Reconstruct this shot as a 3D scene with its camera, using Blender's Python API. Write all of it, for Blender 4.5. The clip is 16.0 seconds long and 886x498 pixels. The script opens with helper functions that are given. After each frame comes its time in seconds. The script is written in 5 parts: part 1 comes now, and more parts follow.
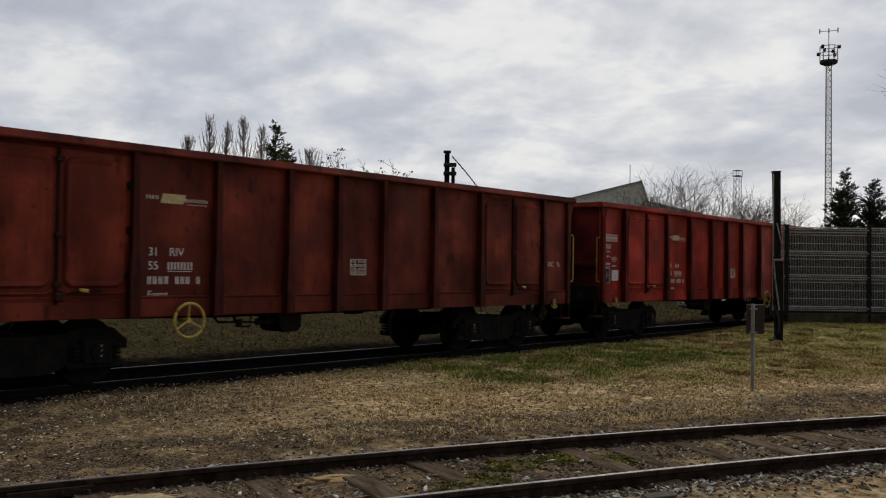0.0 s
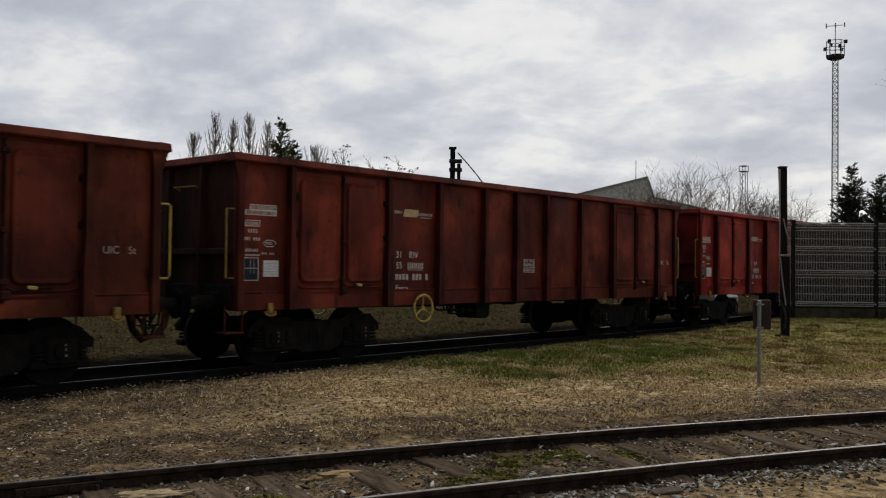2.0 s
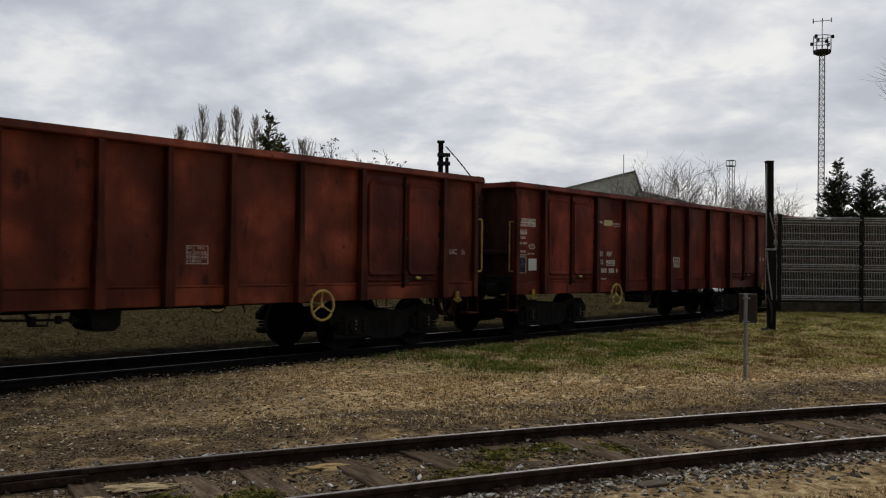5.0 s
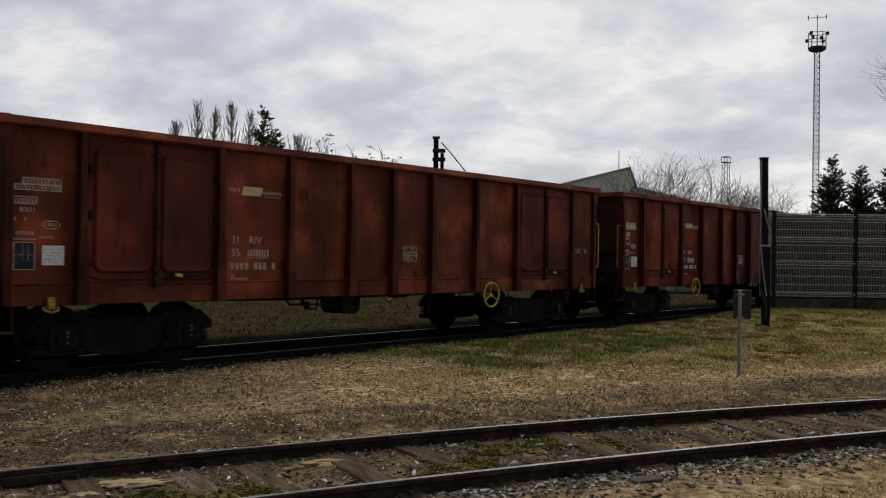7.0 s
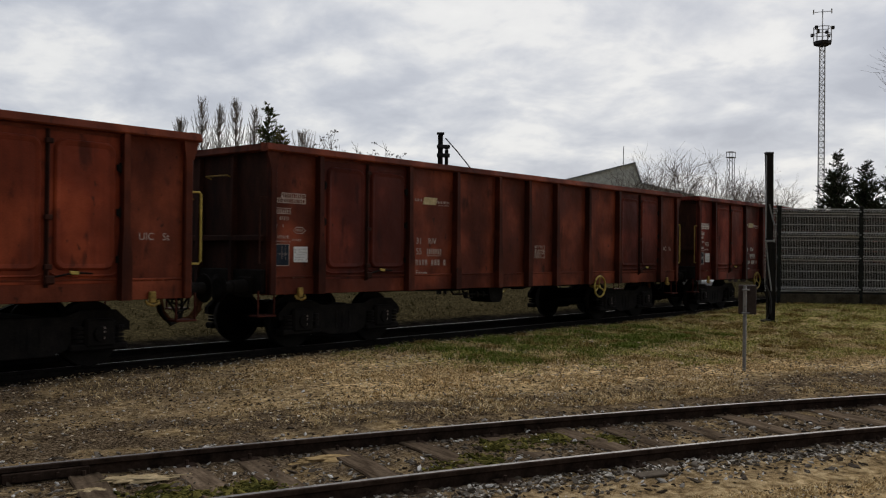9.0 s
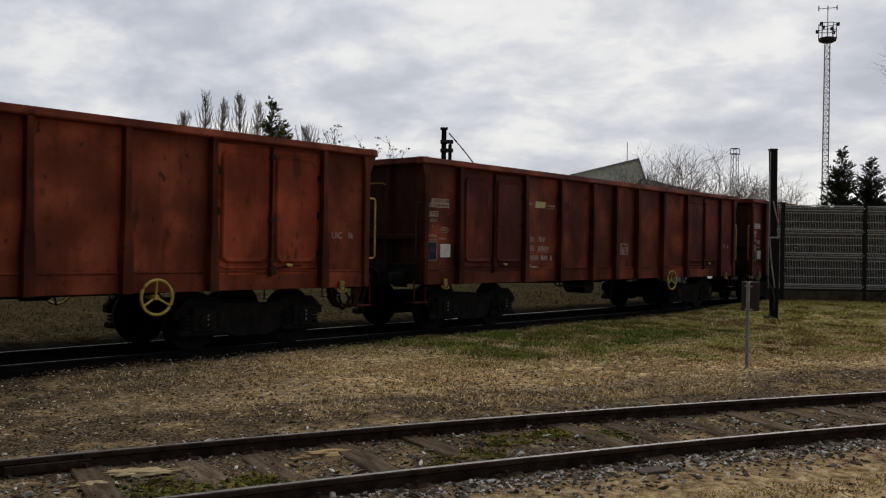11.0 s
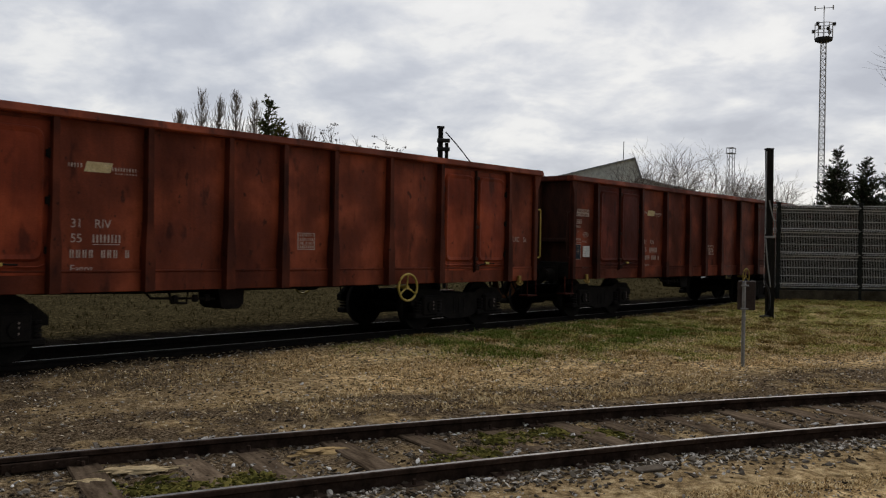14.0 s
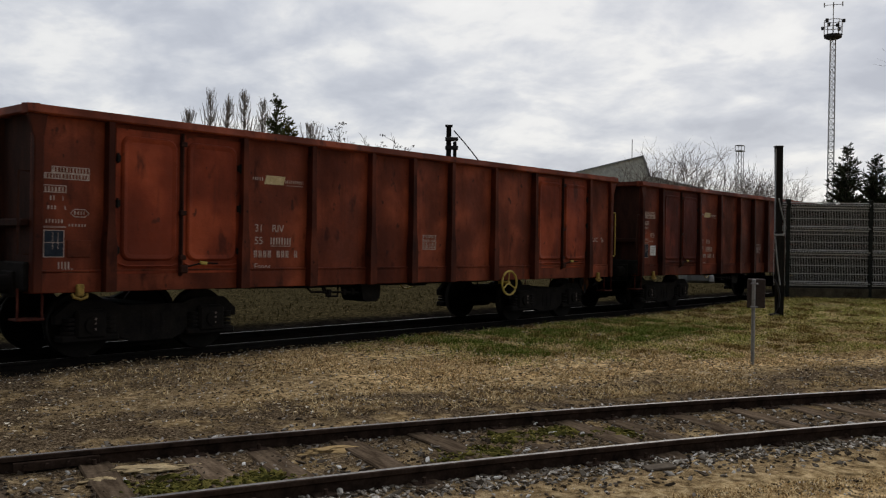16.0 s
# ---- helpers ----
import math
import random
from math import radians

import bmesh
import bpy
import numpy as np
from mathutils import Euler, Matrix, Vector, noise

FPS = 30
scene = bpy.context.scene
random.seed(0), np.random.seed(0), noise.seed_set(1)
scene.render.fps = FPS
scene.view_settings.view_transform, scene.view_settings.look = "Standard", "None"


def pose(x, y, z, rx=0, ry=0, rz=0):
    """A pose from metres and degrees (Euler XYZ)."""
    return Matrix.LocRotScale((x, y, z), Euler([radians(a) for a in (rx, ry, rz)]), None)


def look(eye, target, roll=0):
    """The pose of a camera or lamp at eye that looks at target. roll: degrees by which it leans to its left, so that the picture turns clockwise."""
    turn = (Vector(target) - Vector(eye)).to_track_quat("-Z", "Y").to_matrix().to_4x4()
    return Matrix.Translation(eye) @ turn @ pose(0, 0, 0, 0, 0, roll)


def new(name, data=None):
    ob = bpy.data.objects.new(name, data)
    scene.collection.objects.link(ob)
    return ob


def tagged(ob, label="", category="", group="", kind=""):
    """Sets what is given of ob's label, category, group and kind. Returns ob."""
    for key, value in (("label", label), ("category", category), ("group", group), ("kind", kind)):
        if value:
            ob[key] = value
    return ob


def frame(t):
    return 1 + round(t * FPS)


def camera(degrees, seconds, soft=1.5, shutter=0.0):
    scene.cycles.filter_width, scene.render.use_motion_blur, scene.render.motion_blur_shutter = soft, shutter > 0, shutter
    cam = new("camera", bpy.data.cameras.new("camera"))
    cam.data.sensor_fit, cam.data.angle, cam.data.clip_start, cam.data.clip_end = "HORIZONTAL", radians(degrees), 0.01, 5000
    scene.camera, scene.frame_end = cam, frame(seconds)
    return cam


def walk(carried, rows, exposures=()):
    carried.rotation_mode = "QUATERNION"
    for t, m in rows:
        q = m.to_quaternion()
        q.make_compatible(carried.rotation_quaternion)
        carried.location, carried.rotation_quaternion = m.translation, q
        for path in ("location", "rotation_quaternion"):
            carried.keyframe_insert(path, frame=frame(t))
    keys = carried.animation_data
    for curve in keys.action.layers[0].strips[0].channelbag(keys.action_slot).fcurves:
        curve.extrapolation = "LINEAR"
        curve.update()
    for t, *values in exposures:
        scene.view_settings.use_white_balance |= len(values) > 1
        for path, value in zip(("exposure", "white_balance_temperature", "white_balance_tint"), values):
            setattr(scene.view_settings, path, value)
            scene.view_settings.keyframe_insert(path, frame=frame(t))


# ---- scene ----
# x runs along the railway line that the train uses, y across it away from the viewer, z = 0 is a hand's width over the top of its rails
cam = camera(51.91, 16.0, soft=1.2, shutter=0.4)
# seconds, heading, tilt, lean in degrees, eye x, y, z
VIEW = [
    (0.0, 41.247, 1.359, 0.795, 0.008, 0.008, 1.501),
    (0.5, 41.337, 1.351, 0.785, 0.008, 0.009, 1.500),
    (1.0, 41.427, 1.241, 0.745, 0.010, 0.010, 1.502),
    (1.5, 41.493, 1.173, 0.742, 0.002, 0.014, 1.497),
    (2.0, 41.604, 1.129, 0.660, -0.001, 0.005, 1.498),
    (2.5, 41.716, 1.062, 0.618, -0.000, 0.000, 1.497),
    (3.0, 41.740, 1.025, 0.572, 0.000, -0.002, 1.498),
    (3.5, 41.546, 0.974, 0.529, -0.002, 0.001, 1.495),
    (4.0, 41.294, 0.904, 0.583, -0.001, 0.007, 1.494),
    (6.5, 40.515, 0.543, 0.830, 0.012, -0.001, 1.497),
    (7.0, 40.544, 0.493, 0.812, 0.004, -0.001, 1.495),
    (7.5, 40.610, 0.460, 0.780, -0.007, -0.009, 1.492),
    (8.0, 40.706, 0.387, 0.728, -0.012, -0.013, 1.495),
    (8.5, 40.809, 0.308, 0.716, -0.005, -0.007, 1.495),
    (9.0, 40.834, 0.240, 0.660, 0.000, -0.004, 1.494),
    (11.5, 41.087, -0.115, 0.984, 0.008, -0.002, 1.491),
    (12.0, 41.176, -0.156, 0.965, 0.007, -0.006, 1.491),
    (12.5, 41.218, -0.163, 0.972, 0.002, -0.002, 1.491),
    (13.0, 41.085, -0.133, 1.002, -0.008, -0.011, 1.491),
    (13.5, 40.888, -0.121, 1.088, -0.002, -0.003, 1.491),
    (14.0, 40.784, -0.139, 1.056, -0.005, -0.002, 1.490),
    (14.5, 40.785, -0.215, 1.047, 0.004, -0.002, 1.491),
    (15.0, 40.889, -0.244, 1.039, 0.005, 0.007, 1.487),
    (15.5, 41.010, -0.149, 0.989, -0.010, 0.004, 1.486),
    (16.0, 41.301, -0.234, 0.919, -0.013, 0.001, 1.490),
]


def view_pose(a, tilt, lean, x, y, z):
    h, v = radians(a), radians(tilt)
    return look((x, y, z), (x + math.cos(h) * math.cos(v), y + math.sin(h) * math.cos(v), z + math.sin(v)), lean)


walk(cam, [(t, view_pose(*r)) for t, *r in VIEW], exposures=[(0.0, -0.05), (4.0, 0.0), (9.0, 0.0), (16.0, 0.05)])

# how far the train has rolled, in metres
ROLLED = [(0.0, -0.00), (0.5, 1.22), (1.0, 2.43), (1.5, 3.64), (2.0, 4.90), (2.5, 6.16), (3.0, 7.42), (3.5, 8.71), (4.0, 9.97), (6.5, 16.10), (7.0, 17.25), (7.5, 18.35), (8.0, 19.40), (8.5, 20.40), (9.0, 21.39), (11.5, 25.89), (12.0, 26.75), (12.5, 27.62), (13.0, 28.51), (13.5, 29.42), (14.0, 30.31), (14.5, 31.13), (15.0, 31.87), (15.5, 32.53), (16.0, 33.17)]

LINE_Y = 13.07      # middle of the train's track
NEAR_Z = -0.09      # rail top of the near track
BED = -0.165        # rail top of the train's track


def rolled(t):
    """Smooth distance of the train at t."""
    n = len(ROLLED)
    v = []
    for i in range(n):
        a, b = ROLLED[max(i - 1, 0)], ROLLED[min(i + 1, n - 1)]
        v.append((b[1] - a[1]) / (b[0] - a[0]))
    for i in range(n - 1):
        (t0, s0), (t1, s1) = ROLLED[i], ROLLED[i + 1]
        if t <= t1 or i == n - 2:
            h = t1 - t0
            k = (t - t0) / h
            return ((2 * k**3 - 3 * k**2 + 1) * s0 + (k**3 - 2 * k**2 + k) * h * v[i]
                    + (3 * k**2 - 2 * k**3) * s1 + (k**3 - k**2) * h * v[i + 1])


# ---- sky and light ----
def make_sky():
    world = bpy.data.worlds.new("overcast_sky")
    scene.world = world
    world.use_nodes = True
    nt = world.node_tree
    nt.nodes.clear()
    N, K = nt.nodes.new, nt.links.new
    out, bg = N("ShaderNodeOutputWorld"), N("ShaderNodeBackground")
    sky = N("ShaderNodeTexSky")
    sky.sky_type, sky.sun_disc = "NISHITA", False
    sky.sun_elevation, sky.sun_rotation = radians(30), radians(67)
    coord, sep = N("ShaderNodeTexCoord"), N("ShaderNodeSeparateXYZ")
    K(coord.outputs["Generated"], sep.inputs[0])
    # cloud deck: the view ray meets a flat layer overhead
    top = N("ShaderNodeMath")
    top.operation = "ADD"
    top.inputs[1].default_value = 0.30
    clip = N("ShaderNodeMath")
    clip.operation = "MAXIMUM"
    clip.inputs[1].default_value = 0.0
    K(sep.outputs["Z"], clip.inputs[0])
    K(clip.outputs[0], top.inputs[0])
    dx, dy, comb = N("ShaderNodeMath"), N("ShaderNodeMath"), N("ShaderNodeCombineXYZ")
    for m, axis in ((dx, "X"), (dy, "Y")):
        m.operation = "DIVIDE"
        K(sep.outputs[axis], m.inputs[0])
        K(top.outputs[0], m.inputs[1])
    K(dx.outputs[0], comb.inputs[0])
    K(dy.outputs[0], comb.inputs[1])
    turn = N("ShaderNodeMapping")
    turn.inputs["Rotation"].default_value = (0, 0, radians(CLOUD_TURN))
    turn.inputs["Location"].default_value = CLOUD_SHIFT
    turn.inputs["Scale"].default_value = (1.0, 0.9, 1.0)
    K(comb.outputs[0], turn.inputs[0])
    big, small = N("ShaderNodeTexNoise"), N("ShaderNodeTexNoise")
    for tex, scale, detail, dist in ((big, 1.3, 5.0, 0.1), (small, 4.6, 9.0, 0.2)):
        tex.inputs["Scale"].default_value, tex.inputs["Detail"].default_value = scale, detail
        tex.inputs["Roughness"].default_value, tex.inputs["Distortion"].default_value = 0.56, dist
        K(turn.outputs[0], tex.inputs["Vector"])
    mix = N("ShaderNodeMix")
    mix.inputs["Factor"].default_value = 0.52
    K(big.outputs["Fac"], mix.inputs["A"])
    K(small.outputs["Fac"], mix.inputs["B"])
    ramp = N("ShaderNodeValToRGB")
    e = ramp.color_ramp.elements
    e[0].position, e[0].color = 0.36, (0.44, 0.465, 0.53, 1)
    e[1].position, e[1].color = 0.64, (0.86, 0.857, 0.845, 1)
    for pos, col in ((0.44, (0.53, 0.555, 0.615, 1)), (0.51, (0.66, 0.675, 0.71, 1)), (0.56, (0.79, 0.79, 0.79, 1))):
        n = e.new(pos)
        n.color = col
    K(mix.outputs["Result"], ramp.inputs[0])
    veil = N("ShaderNodeMix")
    veil.data_type = "RGBA"
    veil.inputs["Factor"].default_value = 0.96
    tint = N("ShaderNodeVectorMath")
    tint.operation = "SCALE"
    tint.inputs["Scale"].default_value = 0.12
    K(sky.outputs[0], tint.inputs[0])
    K(tint.outputs[0], veil.inputs["A"])
    K(ramp.outputs[0], veil.inputs["B"])
    # the deck glows round the veiled sun and is duller on the far side of the sky
    way, glow = N("ShaderNodeVectorMath"), N("ShaderNodeMapRange")
    way.operation = "DOT_PRODUCT"
    way.inputs[1].default_value = SUN_WAY
    K(coord.outputs["Generated"], way.inputs[0])
    K(way.outputs["Value"], glow.inputs["Value"])
    glow.inputs["From Min"].default_value, glow.inputs["From Max"].default_value = -0.65, 0.5
    glow.inputs["To Min"].default_value, glow.inputs["To Max"].default_value = 0.10, 1.0
    glow.interpolation_type = "LINEAR"
    dim = N("ShaderNodeVectorMath")
    dim.operation = "SCALE"
    K(veil.outputs["Result"], dim.inputs[0])
    K(glow.outputs[0], dim.inputs["Scale"])
    K(dim.outputs[0], bg.inputs["Color"])
    bg.inputs["Strength"].default_value = SKY_STRENGTH
    K(bg.outputs[0], out.inputs[0])


SUN_WAY = (0.84, 0.36, 0.40)
CLOUD_TURN, CLOUD_SHIFT, SKY_STRENGTH = 35.0, (5.1, 3.7, 0.0), 1.0
make_sky()
sun_data = bpy.data.lights.new("sun", "SUN")
sun_data.energy, sun_data.angle, sun_data.color = 0.9, radians(30), (1.0, 0.95, 0.88)
sun = new("sun", sun_data)
sun.matrix_world = look((0, 0, 50), (-0.84 * 50, -0.36 * 50, 50 - 33))


# ---- materials ----
def ramp_of(nt, stops):
    r = nt.nodes.new("ShaderNodeValToRGB")
    e = r.color_ramp.elements
    e[0].position, e[0].color = stops[0][0], (*stops[0][1], 1)
    e[1].position, e[1].color = stops[-1][0], (*stops[-1][1], 1)
    for p, c in stops[1:-1]:
        e.new(p).color = (*c, 1)
    return r


def noise_of(nt, vec, scale, detail=5.0, rough=0.6, stretch=None):
    n = nt.nodes.new("ShaderNodeTexNoise")
    n.inputs["Scale"].default_value, n.inputs["Detail"].default_value = scale, detail
    n.inputs["Roughness"].default_value = rough
    if stretch:
        m = nt.nodes.new("ShaderNodeMapping")
        m.inputs["Scale"].default_value = stretch
        nt.links.new(vec, m.inputs[0])
        vec = m.outputs[0]
    nt.links.new(vec, n.inputs["Vector"])
    return n


def mix_of(nt, fac, a, b, kind="MIX"):
    m = nt.nodes.new("ShaderNodeMix")
    m.data_type, m.blend_type = "RGBA", kind
    for val, key in ((fac, "Factor"), (a, "A"), (b, "B")):
        if isinstance(val, (int, float)):
            m.inputs[key].default_value = val
        elif isinstance(val, tuple):
            m.inputs[key].default_value = (*val, 1)
        else:
            nt.links.new(val, m.inputs[key])
    return m.outputs["Result"]


def base_mat(name, rough=0.7, metal=0.0):
    m = bpy.data.materials.new(name)
    m.use_nodes = True
    nt = m.node_tree
    b = nt.nodes["Principled BSDF"]
    b.inputs["Roughness"].default_value, b.inputs["Metallic"].default_value = rough, metal
    b.inputs["Specular IOR Level"].default_value = 0.5 if rough < 0.6 else (0.14 if rough < 0.86 else 0.0)
    c = nt.nodes.new("ShaderNodeTexCoord")
    return m, nt, b, c.outputs["Object"]


def bump_of(nt, b, height, strength, dist=0.01):
    u = nt.nodes.new("ShaderNodeBump")
    u.inputs["Strength"].default_value, u.inputs["Distance"].default_value = strength, dist
    nt.links.new(height, u.inputs["Height"])
    nt.links.new(u.outputs[0], b.inputs["Normal"])


def plain(name, dark, light, scale=6.0, rough=0.7, metal=0.0, bump=0.3, fine=40.0, stretch=None, per_object=0.0):
    """A surface with a broad and a fine variation between two colours."""
    m, nt, b, vec = base_mat(name, rough, metal)
    n1, n2 = noise_of(nt, vec, scale, stretch=stretch), noise_of(nt, vec, fine, 3.0)
    col = ramp_of(nt, [(0.32, dark), (0.68, light)])
    nt.links.new(n1.outputs["Fac"], col.inputs[0])
    spot = ramp_of(nt, [(0.3, (0.72, 0.72, 0.72)), (0.7, (1.18, 1.18, 1.18))])
    nt.links.new(n2.outputs["Fac"], spot.inputs[0])
    out = mix_of(nt, 1.0, col.outputs[0], spot.outputs[0], "MULTIPLY")
    if per_object:
        info = nt.nodes.new("ShaderNodeObjectInfo")
        r = ramp_of(nt, [(0.0, (1 - per_object,) * 3), (1.0, (1 + per_object,) * 3)])
        nt.links.new(info.outputs["Random"], r.inputs[0])
        out = mix_of(nt, 1.0, out, r.outputs[0], "MULTIPLY")
    nt.links.new(out, b.inputs["Base Color"])
    bump_of(nt, b, n2.outputs["Fac"], bump)
    return m


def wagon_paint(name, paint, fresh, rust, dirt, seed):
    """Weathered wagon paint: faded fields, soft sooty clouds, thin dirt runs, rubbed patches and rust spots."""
    m, nt, b, vec = base_mat(name, 0.62)
    off = nt.nodes.new("ShaderNodeMapping")
    off.inputs["Location"].default_value = (seed * 3.7, seed, 0)
    nt.links.new(vec, off.inputs[0])
    vec = off.outputs[0]
    info = nt.nodes.new("ShaderNodeObjectInfo")
    own = nt.nodes.new("ShaderNodeVectorMath")
    own.operation = "MULTIPLY_ADD"
    own.inputs[1].default_value = (9.0, 9.0, 9.0)
    nt.links.new(info.outputs["Random"], own.inputs[0])
    nt.links.new(vec, own.inputs[2])
    vec = own.outputs[0]
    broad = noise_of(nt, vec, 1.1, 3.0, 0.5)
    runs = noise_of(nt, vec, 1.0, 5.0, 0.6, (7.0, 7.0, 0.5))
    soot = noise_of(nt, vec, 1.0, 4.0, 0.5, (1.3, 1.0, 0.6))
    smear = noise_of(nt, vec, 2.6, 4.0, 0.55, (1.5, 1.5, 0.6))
    spots = noise_of(nt, vec, 6.0, 4.0, 0.55, (1.4, 1.4, 0.75))
    fine = noise_of(nt, vec, 55.0, 4.0)
    col = ramp_of(nt, [(0.36, tuple(0.72 * c for c in paint)), (0.5, paint), (0.64, tuple(1.3 * c for c in fresh))])
    nt.links.new(broad.outputs["Fac"], col.inputs[0])
    out = col.outputs[0]
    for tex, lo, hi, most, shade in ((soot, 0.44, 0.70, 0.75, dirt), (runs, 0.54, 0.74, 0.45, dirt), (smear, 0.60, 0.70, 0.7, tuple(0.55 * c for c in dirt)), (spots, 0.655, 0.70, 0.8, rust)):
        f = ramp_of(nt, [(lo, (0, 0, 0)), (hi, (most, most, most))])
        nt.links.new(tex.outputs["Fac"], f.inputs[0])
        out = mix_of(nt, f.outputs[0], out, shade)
    v = ramp_of(nt, [(0.3, (0.82, 0.82, 0.82)), (0.7, (1.12, 1.12, 1.12))])
    nt.links.new(fine.outputs["Fac"], v.inputs[0])
    nt.links.new(mix_of(nt, 1.0, out, v.outputs[0], "MULTIPLY"), b.inputs["Base Color"])
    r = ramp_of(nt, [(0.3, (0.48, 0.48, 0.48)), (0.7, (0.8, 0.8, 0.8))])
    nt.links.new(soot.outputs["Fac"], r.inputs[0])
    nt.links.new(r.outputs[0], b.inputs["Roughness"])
    big = noise_of(nt, vec, 1.6, 3.0)
    bump_of(nt, b, big.outputs["Fac"], 0.6, 0.06)
    return m


def pieces(name, stops):
    """Stones or blades, each with a shade of its own."""
    m, nt, b, vec = base_mat(name, 0.95)
    geo = nt.nodes.new("ShaderNodeNewGeometry")
    r = ramp_of(nt, stops)
    nt.links.new(geo.outputs["Random Per Island"], r.inputs[0])
    n = noise_of(nt, vec, 25.0)
    v = ramp_of(nt, [(0.3, (0.75, 0.75, 0.75)), (0.7, (1.2, 1.2, 1.2))])
    nt.links.new(n.outputs["Fac"], v.inputs[0])
    nt.links.new(mix_of(nt, 1.0, r.outputs[0], v.outputs[0], "MULTIPLY"), b.inputs["Base Color"])
    return m


BLACK = plain("sooty_black_steel", (0.006, 0.005, 0.0045), (0.017, 0.014, 0.012), 5.0, 0.85, 0.0)
WHEEL_STEEL = plain("wheel_steel", (0.008, 0.007, 0.006), (0.02, 0.017, 0.014), 5.0, 0.75, 0.0)
WORN_TREAD = plain("dull_wheel_tread", (0.02, 0.018, 0.016), (0.05, 0.045, 0.04), 9.0, 0.7)
TREAD = plain("polished_tread_steel", (0.13, 0.122, 0.118), (0.27, 0.255, 0.245), 9.0, 0.55, 1.0, 0.05)
RAIL_SIDE = plain("rusty_rail_steel", (0.022, 0.015, 0.012), (0.07, 0.047, 0.036), 7.0, 0.9)
YELLOW = plain("worn_yellow_paint", (0.42, 0.30, 0.05), (0.62, 0.47, 0.10), 9.0, 0.55)
YELLOW_DIRTY = plain("dirty_yellow_paint", (0.20, 0.13, 0.035), (0.42, 0.28, 0.07), 14.0, 0.65)
WHITE = plain("stencilled_white_paint", (0.58, 0.54, 0.50), (0.82, 0.78, 0.73), 9.0, 0.7, 0, 0.1)
WHITE_FADED = plain("faded_white_paint", (0.33, 0.25, 0.21), (0.56, 0.46, 0.41), 9.0, 0.7, 0, 0.1)
CREAM = plain("cream_logo_paint", (0.48, 0.38, 0.20), (0.66, 0.56, 0.34), 12.0, 0.7, 0, 0.1)
PAPER = plain("white_paper_label", (0.62, 0.64, 0.65), (0.82, 0.83, 0.83), 30.0, 0.8, 0, 0.1)
BLUE_PLATE = plain("dark_blue_plate", (0.012, 0.018, 0.03), (0.03, 0.04, 0.055), 12.0, 0.8)
PRINT = plain("grey_print", (0.18, 0.18, 0.19), (0.30, 0.30, 0.31), 12.0, 0.8)
STEP_RED = plain("rusty_red_step", (0.05, 0.012, 0.008), (0.10, 0.024, 0.015), 8.0, 0.7)
TIMBER = plain("weathered_sleeper_timber", (0.05, 0.034, 0.022), (0.21, 0.155, 0.108), 2.0, 0.9, 0, 0.9, 22.0, (9, 1.0, 9), 0.25)
TARRED = plain("tarred_timber", (0.006, 0.006, 0.006), (0.02, 0.018, 0.017), 3.0, 0.8, 0, 0.7, 25.0, (8, 8, 0.8))
GALV = plain("galvanised_steel", (0.22, 0.23, 0.24), (0.36, 0.37, 0.38), 8.0, 0.5, 0.5)
GALV_DULL = plain("dull_galvanised_wire", (0.46, 0.47, 0.48), (0.66, 0.67, 0.68), 5.0, 0.6, 0.0)
DARK_GREEN = plain("dark_coated_steel", (0.008, 0.010, 0.010), (0.022, 0.024, 0.024), 6.0, 0.6)
CONCRETE = plain("mossy_concrete", (0.04, 0.035, 0.025), (0.11, 0.095, 0.07), 2.5, 0.9, 0, 0.6, 30)
HALL_METAL = plain("grey_green_sheet_metal", (0.72, 0.75, 0.70), (0.84, 0.86, 0.80), 0.35, 0.55, 0, 0.05, 3.0, (1, 1, 0.15))
HALL_ROOF = plain("light_grey_roof_sheet", (0.33, 0.36, 0.38), (0.44, 0.47, 0.49), 0.3, 0.5, 0, 0.05, 3.0)
BARK = plain("grey_bark", (0.075, 0.062, 0.055), (0.16, 0.14, 0.125), 3.0, 0.95, 0, 0.6)
TWIG = plain("bare_twigs", (0.12, 0.10, 0.088), (0.25, 0.215, 0.19), 0.7, 0.95, 0, 0.2)
BUD_TWIG = plain("pale_bare_twigs", (0.27, 0.235, 0.205), (0.42, 0.375, 0.335), 0.5, 0.95, 0, 0.2)
NEEDLES = plain("dark_conifer_needles", (0.022, 0.032, 0.018), (0.075, 0.09, 0.048), 1.5, 0.8, 0, 0.3)
NEEDLES_YELLOW = plain("yellow_green_conifer_needles", (0.06, 0.06, 0.012), (0.20, 0.18, 0.04), 1.2, 0.8, 0, 0.3)
NEEDLES_LIGHT = plain("green_conifer_needles", (0.045, 0.06, 0.02), (0.15, 0.165, 0.065), 1.2, 0.8, 0, 0.3)
TOWER_STEEL = plain("grey_lattice_steel", (0.36, 0.36, 0.37), (0.5, 0.5, 0.51), 2.0, 0.7, 0.0)
DARK_METAL = plain("dark_grey_metal", (0.025, 0.025, 0.028), (0.06, 0.06, 0.065), 3.0, 0.6)
STONE = pieces("ballast_stone", [(0.0, (0.045, 0.035, 0.026)), (0.5, (0.12, 0.095, 0.072)), (0.75, (0.24, 0.215, 0.185)), (0.9, (0.5, 0.47, 0.43)), (1.0, (0.85, 0.83, 0.80))])
PALE_STONE = pieces("pale_ballast_stone", [(0.0, (0.04, 0.032, 0.024)), (0.35, (0.13, 0.108, 0.083)), (0.65, (0.32, 0.285, 0.24)), (1.0, (0.82, 0.77, 0.70))])
